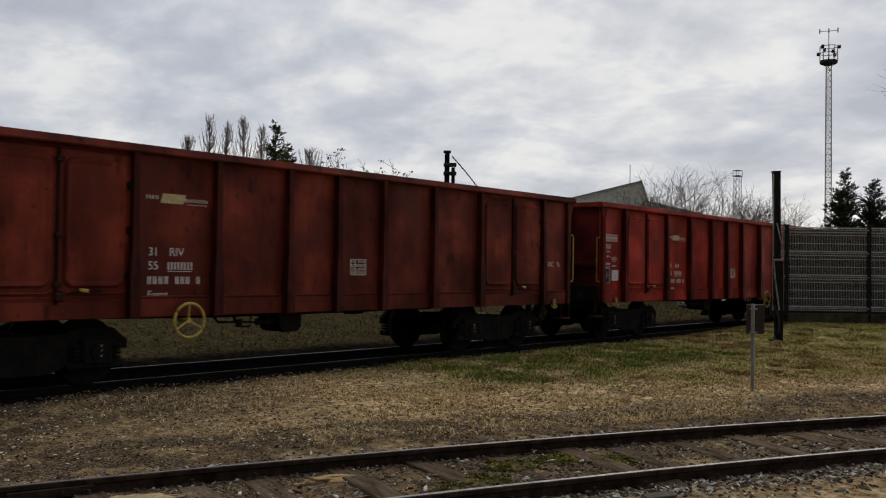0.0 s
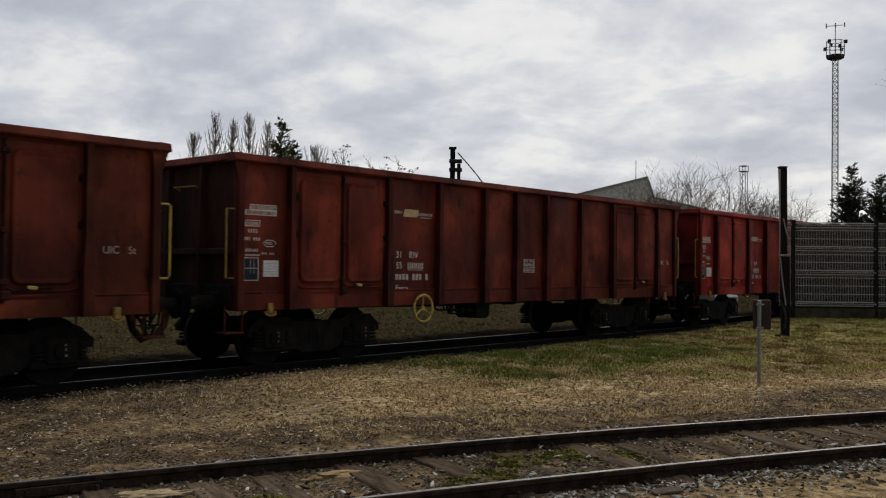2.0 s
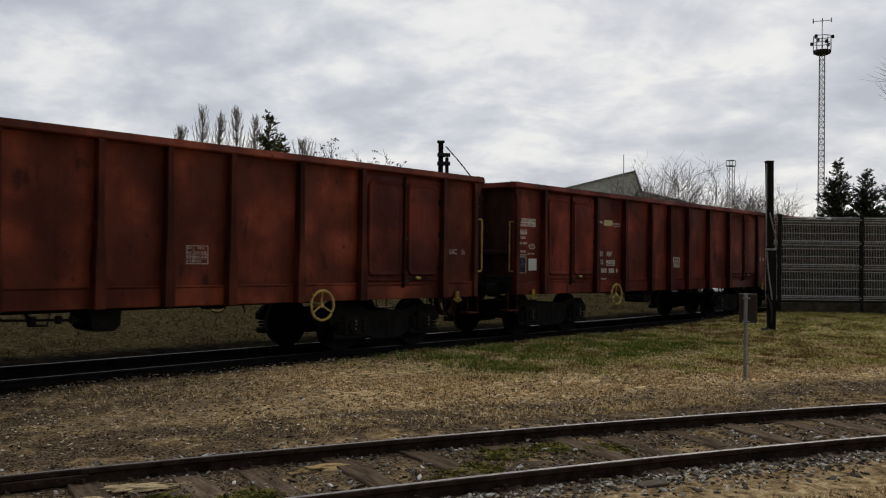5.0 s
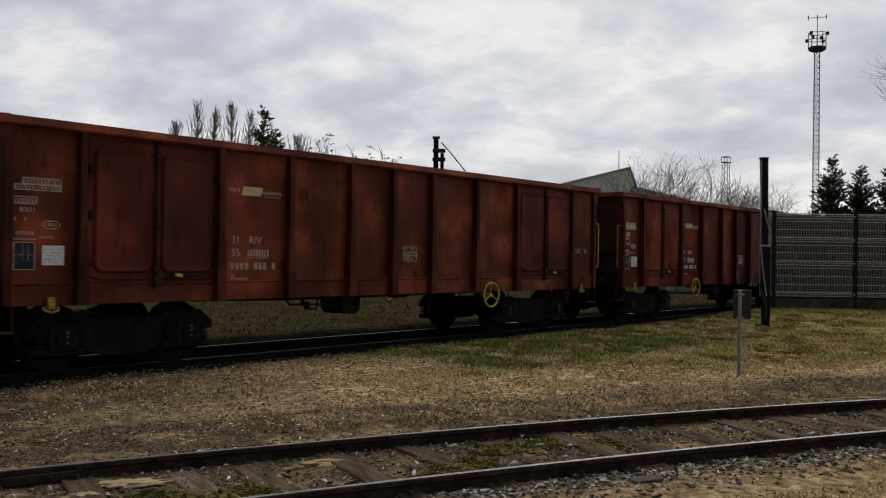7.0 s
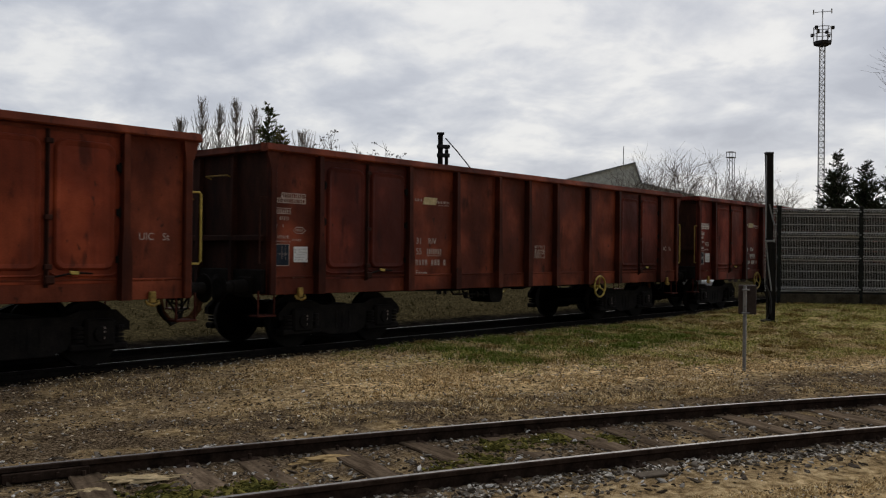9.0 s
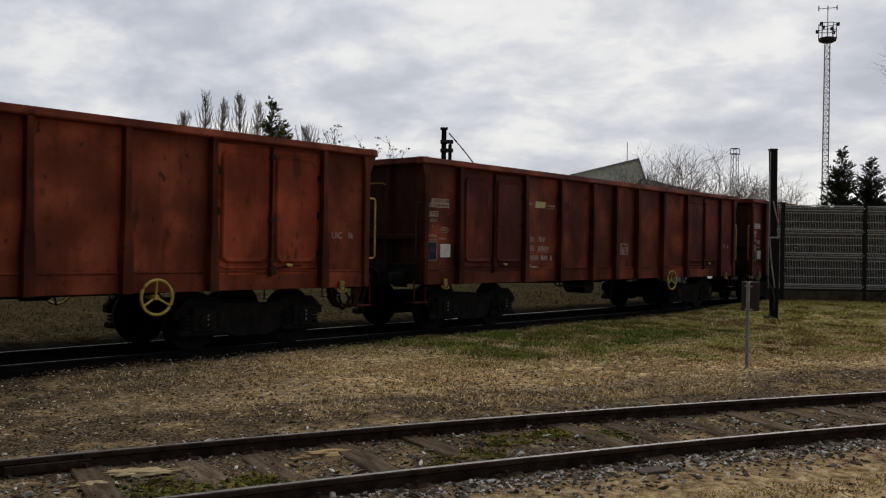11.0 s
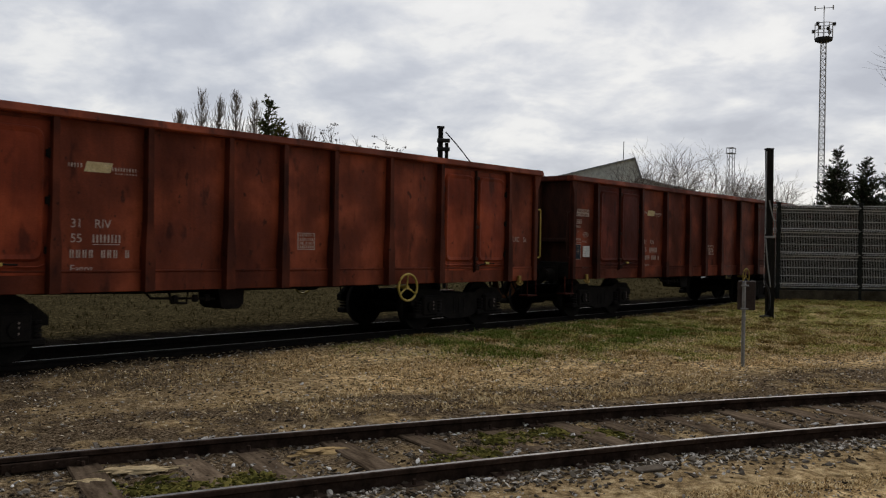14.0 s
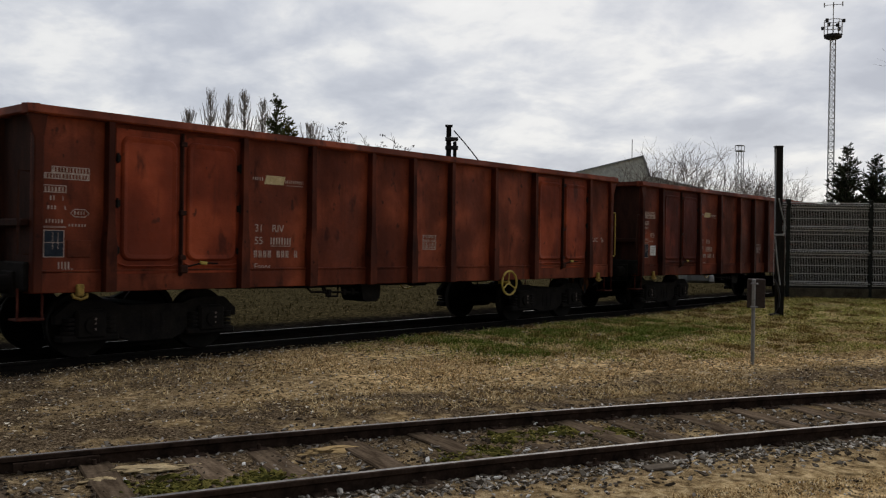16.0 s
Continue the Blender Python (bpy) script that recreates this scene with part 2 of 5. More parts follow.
BROWN_GRASS = pieces("withered_grass", [(0.0, (0.10, 0.065, 0.022)), (0.6, (0.25, 0.175, 0.06)), (1.0, (0.44, 0.32, 0.13))])
DARK_LITTER = pieces("rotten_leaves", [(0.0, (0.018, 0.012, 0.008)), (1.0, (0.07, 0.046, 0.028))])
STRAW = pieces("dry_grass", [(0.0, (0.28, 0.18, 0.085)), (0.6, (0.64, 0.47, 0.235)), (1.0, (0.88, 0.72, 0.44))])
GREEN_GRASS = pieces("winter_grass", [(0.0, (0.10, 0.13, 0.02)), (0.45, (0.29, 0.30, 0.065)), (0.7, (0.50, 0.44, 0.14)), (1.0, (0.84, 0.67, 0.35))])
LUSH_GRASS = pieces("lush_grass", [(0.0, (0.07, 0.11, 0.018)), (1.0, (0.21, 0.25, 0.055))])
LITTER = pieces("leaf_litter", [(0.0, (0.06, 0.04, 0.022)), (0.5, (0.24, 0.17, 0.09)), (0.85, (0.55, 0.45, 0.30)), (1.0, (0.85, 0.78, 0.65))])
DARK_GRASS = pieces("dull_grass", [(0.0, (0.022, 0.022, 0.008)), (0.7, (0.06, 0.05, 0.02)), (1.0, (0.2, 0.15, 0.08))])
# sooty red; on the wagon ends the dark tone also carries their shade
GRIME_AND_SHADE = plain("sooty_shaded_red_paint", (0.020, 0.009, 0.007), (0.062, 0.022, 0.014), 2.2, 0.8, 0, 0.4, 30.0, (2, 2, 0.7))
RUSTY_IRON = plain("rusty_coupling_iron", (0.05, 0.024, 0.013), (0.14, 0.062, 0.03), 9.0, 0.9)
SCREEN = plain("dark_mottled_screen", (0.007, 0.007, 0.006), (0.024, 0.023, 0.021), 2.2, 0.9, 0, 0.3, 14.0)
SAWDUST = plain("pale_sand", (0.36, 0.27, 0.15), (0.55, 0.43, 0.26), 8.0, 0.95, 0, 0.8)
MOSS_BITS = pieces("moss", [(0.0, (0.04, 0.042, 0.012)), (0.6, (0.12, 0.11, 0.03)), (1.0, (0.24, 0.20, 0.06))])
DULL_SHEET = plain("dull_grey_tarpaulin", (0.13, 0.14, 0.14), (0.26, 0.27, 0.26), 1.0, 0.6)
PALE_SHEET = plain("pale_sheeting", (0.45, 0.47, 0.48), (0.65, 0.67, 0.68), 1.0, 0.6)


# ---- mesh helpers ----
def mesh_ob(name, bm, material, smooth=False):
    me = bpy.data.meshes.new(name)
    bm.to_mesh(me)
    bm.free()
    for m in material if isinstance(material, (list, tuple)) else [material]:
        me.materials.append(m)
    if smooth:
        me.shade_smooth()
    return new(name, me)


def part(name, bm, material, parent, label="", at=None, smooth=False):
    ob = mesh_ob(name, bm, material, smooth)
    ob.parent = parent
    if at is not None:
        ob.matrix_basis = at
    return tagged(ob, label)


def share(name, me, parent, at, label=""):
    ob = new(name, me)
    ob.parent = parent
    ob.matrix_basis = at
    return tagged(ob, label)


def box(bm, c, s, bevel=0.0, rot=None, mat=0):
    m = Matrix.Translation(c) @ (rot or Matrix()) @ Matrix.Diagonal((*s, 1))
    g = bmesh.ops.create_cube(bm, size=1.0, matrix=m)
    fs = {f for v in g["verts"] for f in v.link_faces}
    for f in fs:
        f.material_index = mat
    if bevel:
        es = list({e for v in g["verts"] for e in v.link_edges})
        bmesh.ops.bevel(bm, geom=es, offset=bevel, segments=1, affect="EDGES", profile=0.7)
    return bm


def tube(bm, pts, r, sides=6, r_end=None, mat=0, closed=False):
    """A tube along points."""
    pts = [Vector(p) for p in pts]
    rings, n = [], len(pts)
    for i, p in enumerate(pts):
        if closed:
            d = pts[(i + 1) % n] - pts[i - 1]
        else:
            d = pts[min(i + 1, n - 1)] - pts[max(i - 1, 0)]
        d.normalize()
        up = Vector((0, 0, 1)) if abs(d.z) < 0.9 else Vector((1, 0, 0))
        a = d.cross(up).normalized()
        b = d.cross(a)
        k = r if r_end is None else r + (r_end - r) * i / max(n - 1, 1)
        rings.append([bm.verts.new(p + a * math.cos(2 * math.pi * j / sides) * k + b * math.sin(2 * math.pi * j / sides) * k)
                      for j in range(sides)])
    for i in range(n if closed else n - 1):
        q, s = rings[i], rings[(i + 1) % n]
        for j in range(sides):
            bm.faces.new((q[j], q[(j + 1) % sides], s[(j + 1) % sides], s[j])).material_index = mat
    if not closed:
        bm.faces.new(rings[0][::-1]).material_index = mat
        bm.faces.new(rings[-1]).material_index = mat
    return bm


def lathe(bm, prof, axis="Y", sides=24, c=(0, 0, 0), mats=None):
    """Turns (distance along the axis, radius) pairs round the axis."""
    rings = []
    for a, r in prof:
        ring = []
        for j in range(sides):
            x, y = math.cos(2 * math.pi * j / sides) * r, math.sin(2 * math.pi * j / sides) * r
            p = {"Y": (x, a, y), "X": (a, x, y), "Z": (x, y, a)}[axis]
            ring.append(bm.verts.new(Vector(c) + Vector(p)))
        rings.append(ring)
    for i in range(len(rings) - 1):
        for j in range(sides):
            f = bm.faces.new((rings[i][j], rings[i][(j + 1) % sides], rings[i + 1][(j + 1) % sides], rings[i + 1][j]))
            if mats:
                f.material_index = mats[i]
    bm.faces.new(rings[0][::-1])
    bm.faces.new(rings[-1])
    bmesh.ops.recalc_face_normals(bm, faces=bm.faces[:])
    return bm


def loft(bm, rings):
    """Joins rings of equally many points and closes both ends."""
    vs = [[bm.verts.new(p) for p in r] for r in rings]
    n = len(vs[0])
    for a, b in zip(vs, vs[1:]):
        for j in range(n):
            bm.faces.new((a[j], a[(j + 1) % n], b[(j + 1) % n], b[j]))
    bm.faces.new(vs[0][::-1])
    bm.faces.new(vs[-1])
    bmesh.ops.recalc_face_normals(bm, faces=bm.faces[:])
    return bm


def rounded(x0, z0, x1, z1, r, k=5):
    pts = []
    for cx, cz, a in ((x1 - r, z0 + r, -90), (x1 - r, z1 - r, 0), (x0 + r, z1 - r, 90), (x0 + r, z0 + r, 180)):
        for i in range(k + 1):
            t = radians(a + 90 * i / k)
            pts.append((cx + r * math.cos(t), cz + r * math.sin(t)))
    return pts


def empty(name, m=None):
    ob = new(name)
    ob.empty_display_size = 0.3
    if m is not None:
        ob.matrix_basis = m
    return ob


def text_mesh(body, size):
    """Stencilled letters as a thin mesh that stands on the xz plane, facing -y."""
    cu = bpy.data.curves.new("lettering", "FONT")
    cu.body, cu.size, cu.extrude = body, size, 0.001
    ob = bpy.data.objects.new("lettering", cu)
    scene.collection.objects.link(ob)
    bpy.context.view_layer.update()
    me = bpy.data.meshes.new_from_object(ob.evaluated_get(bpy.context.evaluated_depsgraph_get()))
    bpy.data.objects.remove(ob)
    me.transform(pose(0, 0, 0, 90, 0, 0))
    me.name = "lettering"
    return me


# ---- ground and tracks ----
def near_track():
    """Points of the near track's middle: place, heading."""
    pts = []
    for sign in (-1, 1):
        x, y, a = 6.21, 4.64, radians(-22.55)
        row, s, d = [], 0.0, 0.25
        while s < 70:
            row.append((s * sign, x, y, a))
            x, y = x + sign * d * math.cos(a), y + sign * d * math.sin(a)
            if s < 5.5:
                a -= sign * 0.0195 * d
            s += d
        pts += row[::-1] if sign < 0 else row[1:]
    return pts


NEAR = near_track()
NEAR_XY = np.array([(p[1], p[2]) for p in NEAR])


def near_distance(x, y):
    return float(np.min(np.hypot(NEAR_XY[:, 0] - x, NEAR_XY[:, 1] - y)))


def smooth(a, b, v):
    k = min(max((v - a) / (b - a), 0.0), 1.0)
    return k * k * (3 - 2 * k)


def ground_z(x, y):
    far = math.hypot(x, y)
    z = -0.22 + 0.05 * smooth(6, 10, y) + 0.22 * smooth(21, 28, x) * smooth(13, 10, y)
    if far < 45:
        z += 0.035 * noise.noise((x * 0.7, y * 0.7, 0)) + 0.018 * noise.noise((x * 2.6, y * 2.6, 4)) + 0.011 * noise.noise((x * 8, y * 8, 7))
        d = near_distance(x, y)
        z = z + (-0.212 + 0.010 * noise.noise((x * 7, y * 7, 2)) - z) * smooth(1.9, 1.0, d)
        z = z + (BED - 0.105 - z) * smooth(1.9, 1.2, abs(y - LINE_Y))
    return z


def make_ground():
    def lines(lo, hi, step):
        mid = list(np.arange(lo, hi, step))
        out = [hi + 1.5**k for k in range(1, 20)]
        return sorted([lo - (o - hi) for o in out] + mid + out)
    xs, ys = lines(-3, 31, 0.1), lines(-1, 17, 0.1)
    vs = [(x, y, ground_z(x, y)) for y in ys for x in xs]
    w = len(xs)
    fs = [(j * w + i, j * w + i + 1, j * w + w + i + 1, j * w + w + i) for j in range(len(ys) - 1) for i in range(w - 1)]
    me = bpy.data.meshes.new("ground")
    me.from_pydata(vs, [], fs)
    me.shade_smooth()
    m, nt, b, vec = base_mat("rough_winter_ground", 0.95)
    sep = nt.nodes.new("ShaderNodeSeparateXYZ")
    nt.links.new(vec, sep.inputs[0])
    patch, mid, fine, grit = (noise_of(nt, vec, s, 6.0, 0.65) for s in (0.35, 1.6, 11.0, 34.0))
    straw = ramp_of(nt, [(0.34, (0.13, 0.085, 0.04)), (0.5, (0.54, 0.375, 0.185)), (0.64, (0.88, 0.67, 0.38))])
    nt.links.new(fine.outputs["Fac"], straw.inputs[0])
    green = ramp_of(nt, [(0.34, (0.06, 0.07, 0.016)), (0.5, (0.23, 0.215, 0.06)), (0.64, (0.54, 0.45, 0.19))])
    nt.links.new(fine.outputs["Fac"], green.inputs[0])
    soil = ramp_of(nt, [(0.36, (0.026, 0.018, 0.011)), (0.5, (0.105, 0.073, 0.043)), (0.64, (0.29, 0.225, 0.155))])
    nt.links.new(grit.outputs["Fac"], soil.inputs[0])

    def fade(src, lo, hi):
        r = nt.nodes.new("ShaderNodeMapRange")
        r.inputs["From Min"].default_value, r.inputs["From Max"].default_value = lo, hi
        nt.links.new(src, r.inputs["Value"])
        return r.outputs[0]

    def calc(op, a, c):
        q = nt.nodes.new("ShaderNodeMath")
        q.operation = op
        for i, v in enumerate((a, c)):
            if isinstance(v, (int, float)):
                q.inputs[i].default_value = v
            else:
                nt.links.new(v, q.inputs[i])
        return q.outputs[0]
    clod = noise_of(nt, vec, 4.2, 5.0, 0.65)
    jitter = calc("MULTIPLY", calc("SUBTRACT", patch.outputs["Fac"], 0.5), 7.0)
    # greener away to the east and across the line, straw between the tracks, bare gravelly soil to the west
    east = calc("MULTIPLY", fade(calc("ADD", sep.outputs["X"], jitter), 9.0, 14.0), fade(calc("ADD", calc("ADD", sep.outputs["Y"], calc("MULTIPLY", sep.outputs["X"], 0.43)), calc("MULTIPLY", jitter, 0.3)), 11.7, 13.4))
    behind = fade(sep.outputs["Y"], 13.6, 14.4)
    grassy = calc("MAXIMUM", calc("MULTIPLY", east, fade(mid.outputs["Fac"], 0.38, 0.56)), calc("MULTIPLY", behind, 0.85))
    bare = calc("MAXIMUM", fade(calc("ADD", calc("SUBTRACT", sep.outputs["X"], calc("MULTIPLY", sep.outputs["Y"], 0.35)), jitter), 5.0, 1.5),
                fade(calc("ADD", calc("ADD", sep.outputs["Y"], calc("MULTIPLY", sep.outputs["X"], 0.43)), calc("MULTIPLY", jitter, 0.25)), 11.0, 10.2))
    bare = calc("MULTIPLY", bare, fade(calc("ADD", sep.outputs["Y"], calc("MULTIPLY", sep.outputs["X"], 0.43)), 4.8, 6.8))
    bare = calc("MULTIPLY", bare, fade(mid.outputs["Fac"], 0.28, 0.5))
    col = mix_of(nt, grassy, straw.outputs[0], green.outputs[0])
    col = mix_of(nt, bare, col, soil.outputs[0])
    # ground across the line: the wagons' shade is put into this darker colour
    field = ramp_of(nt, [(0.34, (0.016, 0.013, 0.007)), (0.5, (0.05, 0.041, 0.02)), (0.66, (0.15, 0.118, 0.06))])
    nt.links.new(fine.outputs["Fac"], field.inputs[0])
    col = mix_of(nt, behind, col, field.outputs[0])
    # black oily ballast, with the train's shade painted into the same band
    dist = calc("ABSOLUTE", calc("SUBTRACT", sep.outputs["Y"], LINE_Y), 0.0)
    oil_and_shade = fade(calc("ADD", dist, calc("MULTIPLY", calc("SUBTRACT", clod.outputs["Fac"], 0.5), 0.9)), 2.45, 1.65)
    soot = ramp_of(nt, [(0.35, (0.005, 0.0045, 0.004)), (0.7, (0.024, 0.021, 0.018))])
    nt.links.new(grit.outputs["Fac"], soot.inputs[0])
    col = mix_of(nt, oil_and_shade, col, soot.outputs[0])
    worn = ramp_of(nt, [(0.34, (0.5, 0.5, 0.5)), (0.5, (1.0, 1.0, 1.0)), (0.66, (1.4, 1.4, 1.4))])
    nt.links.new(mix_of(nt, 0.55, mid.outputs["Fac"], clod.outputs["Fac"]), worn.inputs[0])
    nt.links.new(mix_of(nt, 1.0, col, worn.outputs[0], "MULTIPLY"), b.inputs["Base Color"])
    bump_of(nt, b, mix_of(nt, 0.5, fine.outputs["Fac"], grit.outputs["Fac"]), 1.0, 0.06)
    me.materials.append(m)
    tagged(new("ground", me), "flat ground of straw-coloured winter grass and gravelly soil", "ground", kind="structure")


def rail_mesh(points, z):
    """A rail of I-section along points (x, y, heading), polished on top."""
    half = [(0.0, 0.0), (0.021, -0.0005), (0.033, -0.003), (0.036, -0.008), (0.036, -0.035), (0.012, -0.05), (0.009, -0.12), (0.062, -0.138), (0.062, -0.15)]
    prof = half + [(-a, c) for a, c in half[::-1]][:-1]
    bm = bmesh.new()
    rings = []
    for x, y, a in points:
        nx, ny = -math.sin(a), math.cos(a)
        rings.append([bm.verts.new((x + nx * o, y + ny * o, z + h)) for o, h in prof])
    n = len(prof)
    for p, q in zip(rings, rings[1:]):
        for j in range(n):
            bm.faces.new((p[j], p[(j + 1) % n], q[(j + 1) % n], q[j])).material_index = 1 if j in (0, n - 1) else 0
    bmesh.ops.recalc_face_normals(bm, faces=bm.faces[:])
    return bm


def offset(points, d):
    return [(x - math.sin(a) * d, y + math.cos(a) * d, a) for _, x, y, a in points]


def sleeper_mesh(seed):
    rnd = random.Random(seed)
    bm = box(bmesh.new(), (0, 0, -0.07), (0.24, 2.5, 0.14))
    bmesh.ops.subdivide_edges(bm, edges=[e for e in bm.edges if abs(e.verts[0].co.y - e.verts[1].co.y) > 1], cuts=10)
    for v in bm.verts:
        sink = 0.045 * max(0.0, abs(v.co.y) - 0.75) / 0.5
        v.co += Vector((rnd.uniform(-1, 1) * 0.012, 0, rnd.uniform(-1, 1) * 0.007 - sink))
    bmesh.ops.bevel(bm, geom=[e for e in bm.edges if e.calc_face_angle(0) > 1.2], offset=0.012, segments=1, affect="EDGES")
    me = bpy.data.meshes.new("sleeper")
    bm.to_mesh(me)
    bm.free()
    me.materials.append(TIMBER)
    return me


def make_tracks():
    near = tagged(empty("near_track"), "rusty siding track with bright rail tops on worn timber sleepers", "railway track", kind="structure")
    for d in (0.7525, -0.7525):
        part("rail", rail_mesh(offset(NEAR, d), NEAR_Z), [RAIL_SIDE, TREAD], near)
    far = tagged(empty("train_track"), "main track on dark oily ballast with the train's shade in its colour", "railway track", kind="structure")
    for d in (0.7525, -0.7525):
        part("rail", rail_mesh([(x, LINE_Y + d, 0) for x in (-60, 0, 60, 160)], BED), [BLACK, TREAD], far)
    kinds = [sleeper_mesh(k) for k in range(5)]
    dark = kinds[0].copy()
    dark.materials[0] = BLACK
    rnd = random.Random(3)
    k0 = -12.27
    for i in range(48):
        s = k0 + i * 0.69 + rnd.uniform(-0.05, 0.05)
        _, x, y, a = min(NEAR, key=lambda p: abs(p[0] - s))
        share("sleeper", kinds[i % 5], near, pose(x, y, NEAR_Z - 0.106 + rnd.uniform(-0.012, 0.005), 0, 0, math.degrees(a) + rnd.uniform(-2.5, 2.5)))
    for i in range(80):
        share("sleeper", dark, far, pose(-6 + i * 0.62, LINE_Y, BED - 0.125, 0, 0, rnd.uniform(-1, 1)))
    # rail chairs with bolts, and the joint with its fishplate
    bm = bmesh.new()
    box(bm, (0, 0, 0.0), (0.16, 0.22, 0.025), 0.006)
    for dy in (-0.085, 0.085):
        lathe(bm, [(0.01, 0.018), (0.05, 0.016)], "Z", 6, (0, dy, 0))
    me = bpy.data.meshes.new("rail_chair")
    bm.to_mesh(me)
    bm.free()
    me.materials.append(RAIL_SIDE)
    for i in range(10, 34):
        s = k0 + i * 0.69
        _, x, y, a = min(NEAR, key=lambda p: abs(p[0] - s))
        for d in (0.7525, -0.7525):
            share("rail_chair", me, near, pose(x - math.sin(a) * d, y + math.cos(a) * d, NEAR_Z - 0.115, 0, 0, math.degrees(a)))
    bm = bmesh.new()
    box(bm, (0, -0.03, -0.075), (0.6, 0.03, 0.07), 0.006)
    for k in range(4):
        lathe(bm, [(-0.07, 0.018), (-0.04, 0.018)], "Y", 6, (-0.22 + k * 0.147, 0, -0.075))
    part("fishplate", bm, RAIL_SIDE, near, at=pose(3.17, 6.57, NEAR_Z, 0, 0, -17))


def lump(name, c, r, flat, material, label, category):
    bm = bmesh.new()
    bmesh.ops.create_icosphere(bm, subdivisions=4, radius=1.0)
    for v in bm.verts:
        k = 1 + 0.9 * noise.noise(v.co * 1.8 + Vector(c)) + 0.5 * noise.noise(v.co * 6)
        v.co = Vector((v.co.x * r[0] * k, v.co.y * r[1] * k, v.co.z * flat))
    ob = mesh_ob(name, bm, material, True)
    ob.location = c
    ob.rotation_euler.z = radians(-20)
    tagged(ob, label, category, kind="stuff")


def scatter(name, count, place, make, material, label, category):
    """Many small pieces in one mesh; make(rnd) gives the vertices and faces of one."""
    rnd = random.Random(name)
    vs, fs = [], []
    while count:
        x, y = place(rnd)
        v, f = make(rnd)
        z, k = ground_z(x, y), len(vs)
        vs += [(x + a, y + b, z + c) for a, b, c in v]
        fs += [tuple(i + k for i in q) for q in f]
        count -= 1
    me = bpy.data.meshes.new(name)
    me.from_pydata(vs, [], fs)
    me.materials.append(material)
    tagged(new(name, me), label, category, kind="stuff")


def pebble(lo, hi):
    """A broken stone: angular, flat, turned any way."""
    def make(rnd):
        r = rnd.uniform(lo, hi) * (1.7 if rnd.random() < 0.08 else 1)
        a, tx, ty = rnd.uniform(0, 6.3), rnd.uniform(-0.5, 0.5), rnd.uniform(-0.5, 0.5)
        lng, ca, sa = rnd.uniform(1.0, 2.1), math.cos(a), math.sin(a)
        v = []
        for k, h, q in ((4, -0.25, 1.0), (4, 0.3, 1.0), (3, 0.6, 0.55)):
            for j in range(k):
                t = 2 * math.pi * j / k + rnd.uniform(-0.35, 0.35)
                rr = r * q * rnd.uniform(0.65, 1.25)
                x, y = math.cos(t) * rr * lng, math.sin(t) * rr * 0.8
                v.append((x * ca - y * sa, x * sa + y * ca, r * h * rnd.uniform(0.6, 1.2) + x * tx + y * ty + 0.2 * r))
        f = [(j, (j + 1) % 4, 4 + (j + 1) % 4, 4 + j) for j in range(4)]
        f += [(4, 5, 9, 8), (5, 6, 9), (6, 7, 10, 9), (7, 4, 8, 10), (8, 9, 10)]
        return v, f
    return make


def flake(rnd):
    r, a = rnd.uniform(0.008, 0.02), rnd.uniform(0, 6.3)
    z = rnd.uniform(0.015, 0.05)
    return [(math.cos(a + k * 1.57) * r * (1.4 if k % 2 else 0.8), math.sin(a + k * 1.57) * r * (1.4 if k % 2 else 0.8), z + rnd.uniform(-0.008, 0.008)) for k in range(4)], [(0, 1, 2, 3)]


def blade(h0, h1, lean):
    def make(rnd):
        v, f = [], []
        for _ in range(4):
            h, a, w = rnd.uniform(h0, h1), rnd.uniform(0, 6.3), rnd.uniform(0.003, 0.006)
            ox, oy, l = rnd.uniform(-0.04, 0.04), rnd.uniform(-0.04, 0.04), h * rnd.uniform(0.3, lean)
            c, s = math.cos(a), math.sin(a)
            k = len(v)
            v += [(ox - s * w, oy + c * w, 0), (ox + s * w, oy - c * w, 0), (ox + c * l * 0.4 - s * w * 0.7, oy + s * l * 0.4 + c * w * 0.7, h * 0.65),
                  (ox + c * l * 0.4 + s * w * 0.7, oy + s * l * 0.4 - c * w * 0.7, h * 0.65), (ox + c * l, oy + s * l, h)]
            f += [(k, k + 1, k + 3, k + 2), (k + 2, k + 3, k + 4)]
        return v, f
    return make


def along_near(lo, hi, s0=-6, s1=14):
    def place(rnd):
        s, d = rnd.uniform(s0, s1), rnd.choice((-1, 1)) * rnd.uniform(lo, hi)
        _, x, y, a = min(NEAR[200:400], key=lambda p: abs(p[0] - s))
        return x - math.sin(a) * d + rnd.uniform(-.15, .15), y + math.cos(a) * d
    return place


def clumped(x0, x1, y0, y1, cut, seed, zone=None, clear=1.75):
    def place(rnd):
        while True:
            x, y = rnd.uniform(x0, x1), rnd.uniform(y0, y1)
            if zone and not zone(x, y, rnd):
                continue
            if (noise.noise((x * 0.9 + seed, y * 0.9, seed)) + 0.6 * noise.noise((x * 4, y * 4, seed)) + 0.4 * noise.noise((x * 11, y * 11, seed)) > cut
                    and near_distance(x, y) > clear):
                return x, y
    return place


def tussocks(count, x0, x1, y0, y1, size, seed):
    """Places gathered in small round tufts."""
    pick = random.Random(seed)
    at = []
    while len(at) < count:
        x, y = pick.uniform(x0, x1), pick.uniform(y0, y1)
        if y + 0.43 * x > 12.2 and near_distance(x, y) > 2:
            at.append((x, y, pick.uniform(0.5, 1.3) * size))

    def place(rnd):
        x, y, k = rnd.choice(at)
        return rnd.gauss(x, k), rnd.gauss(y, k)
    return place


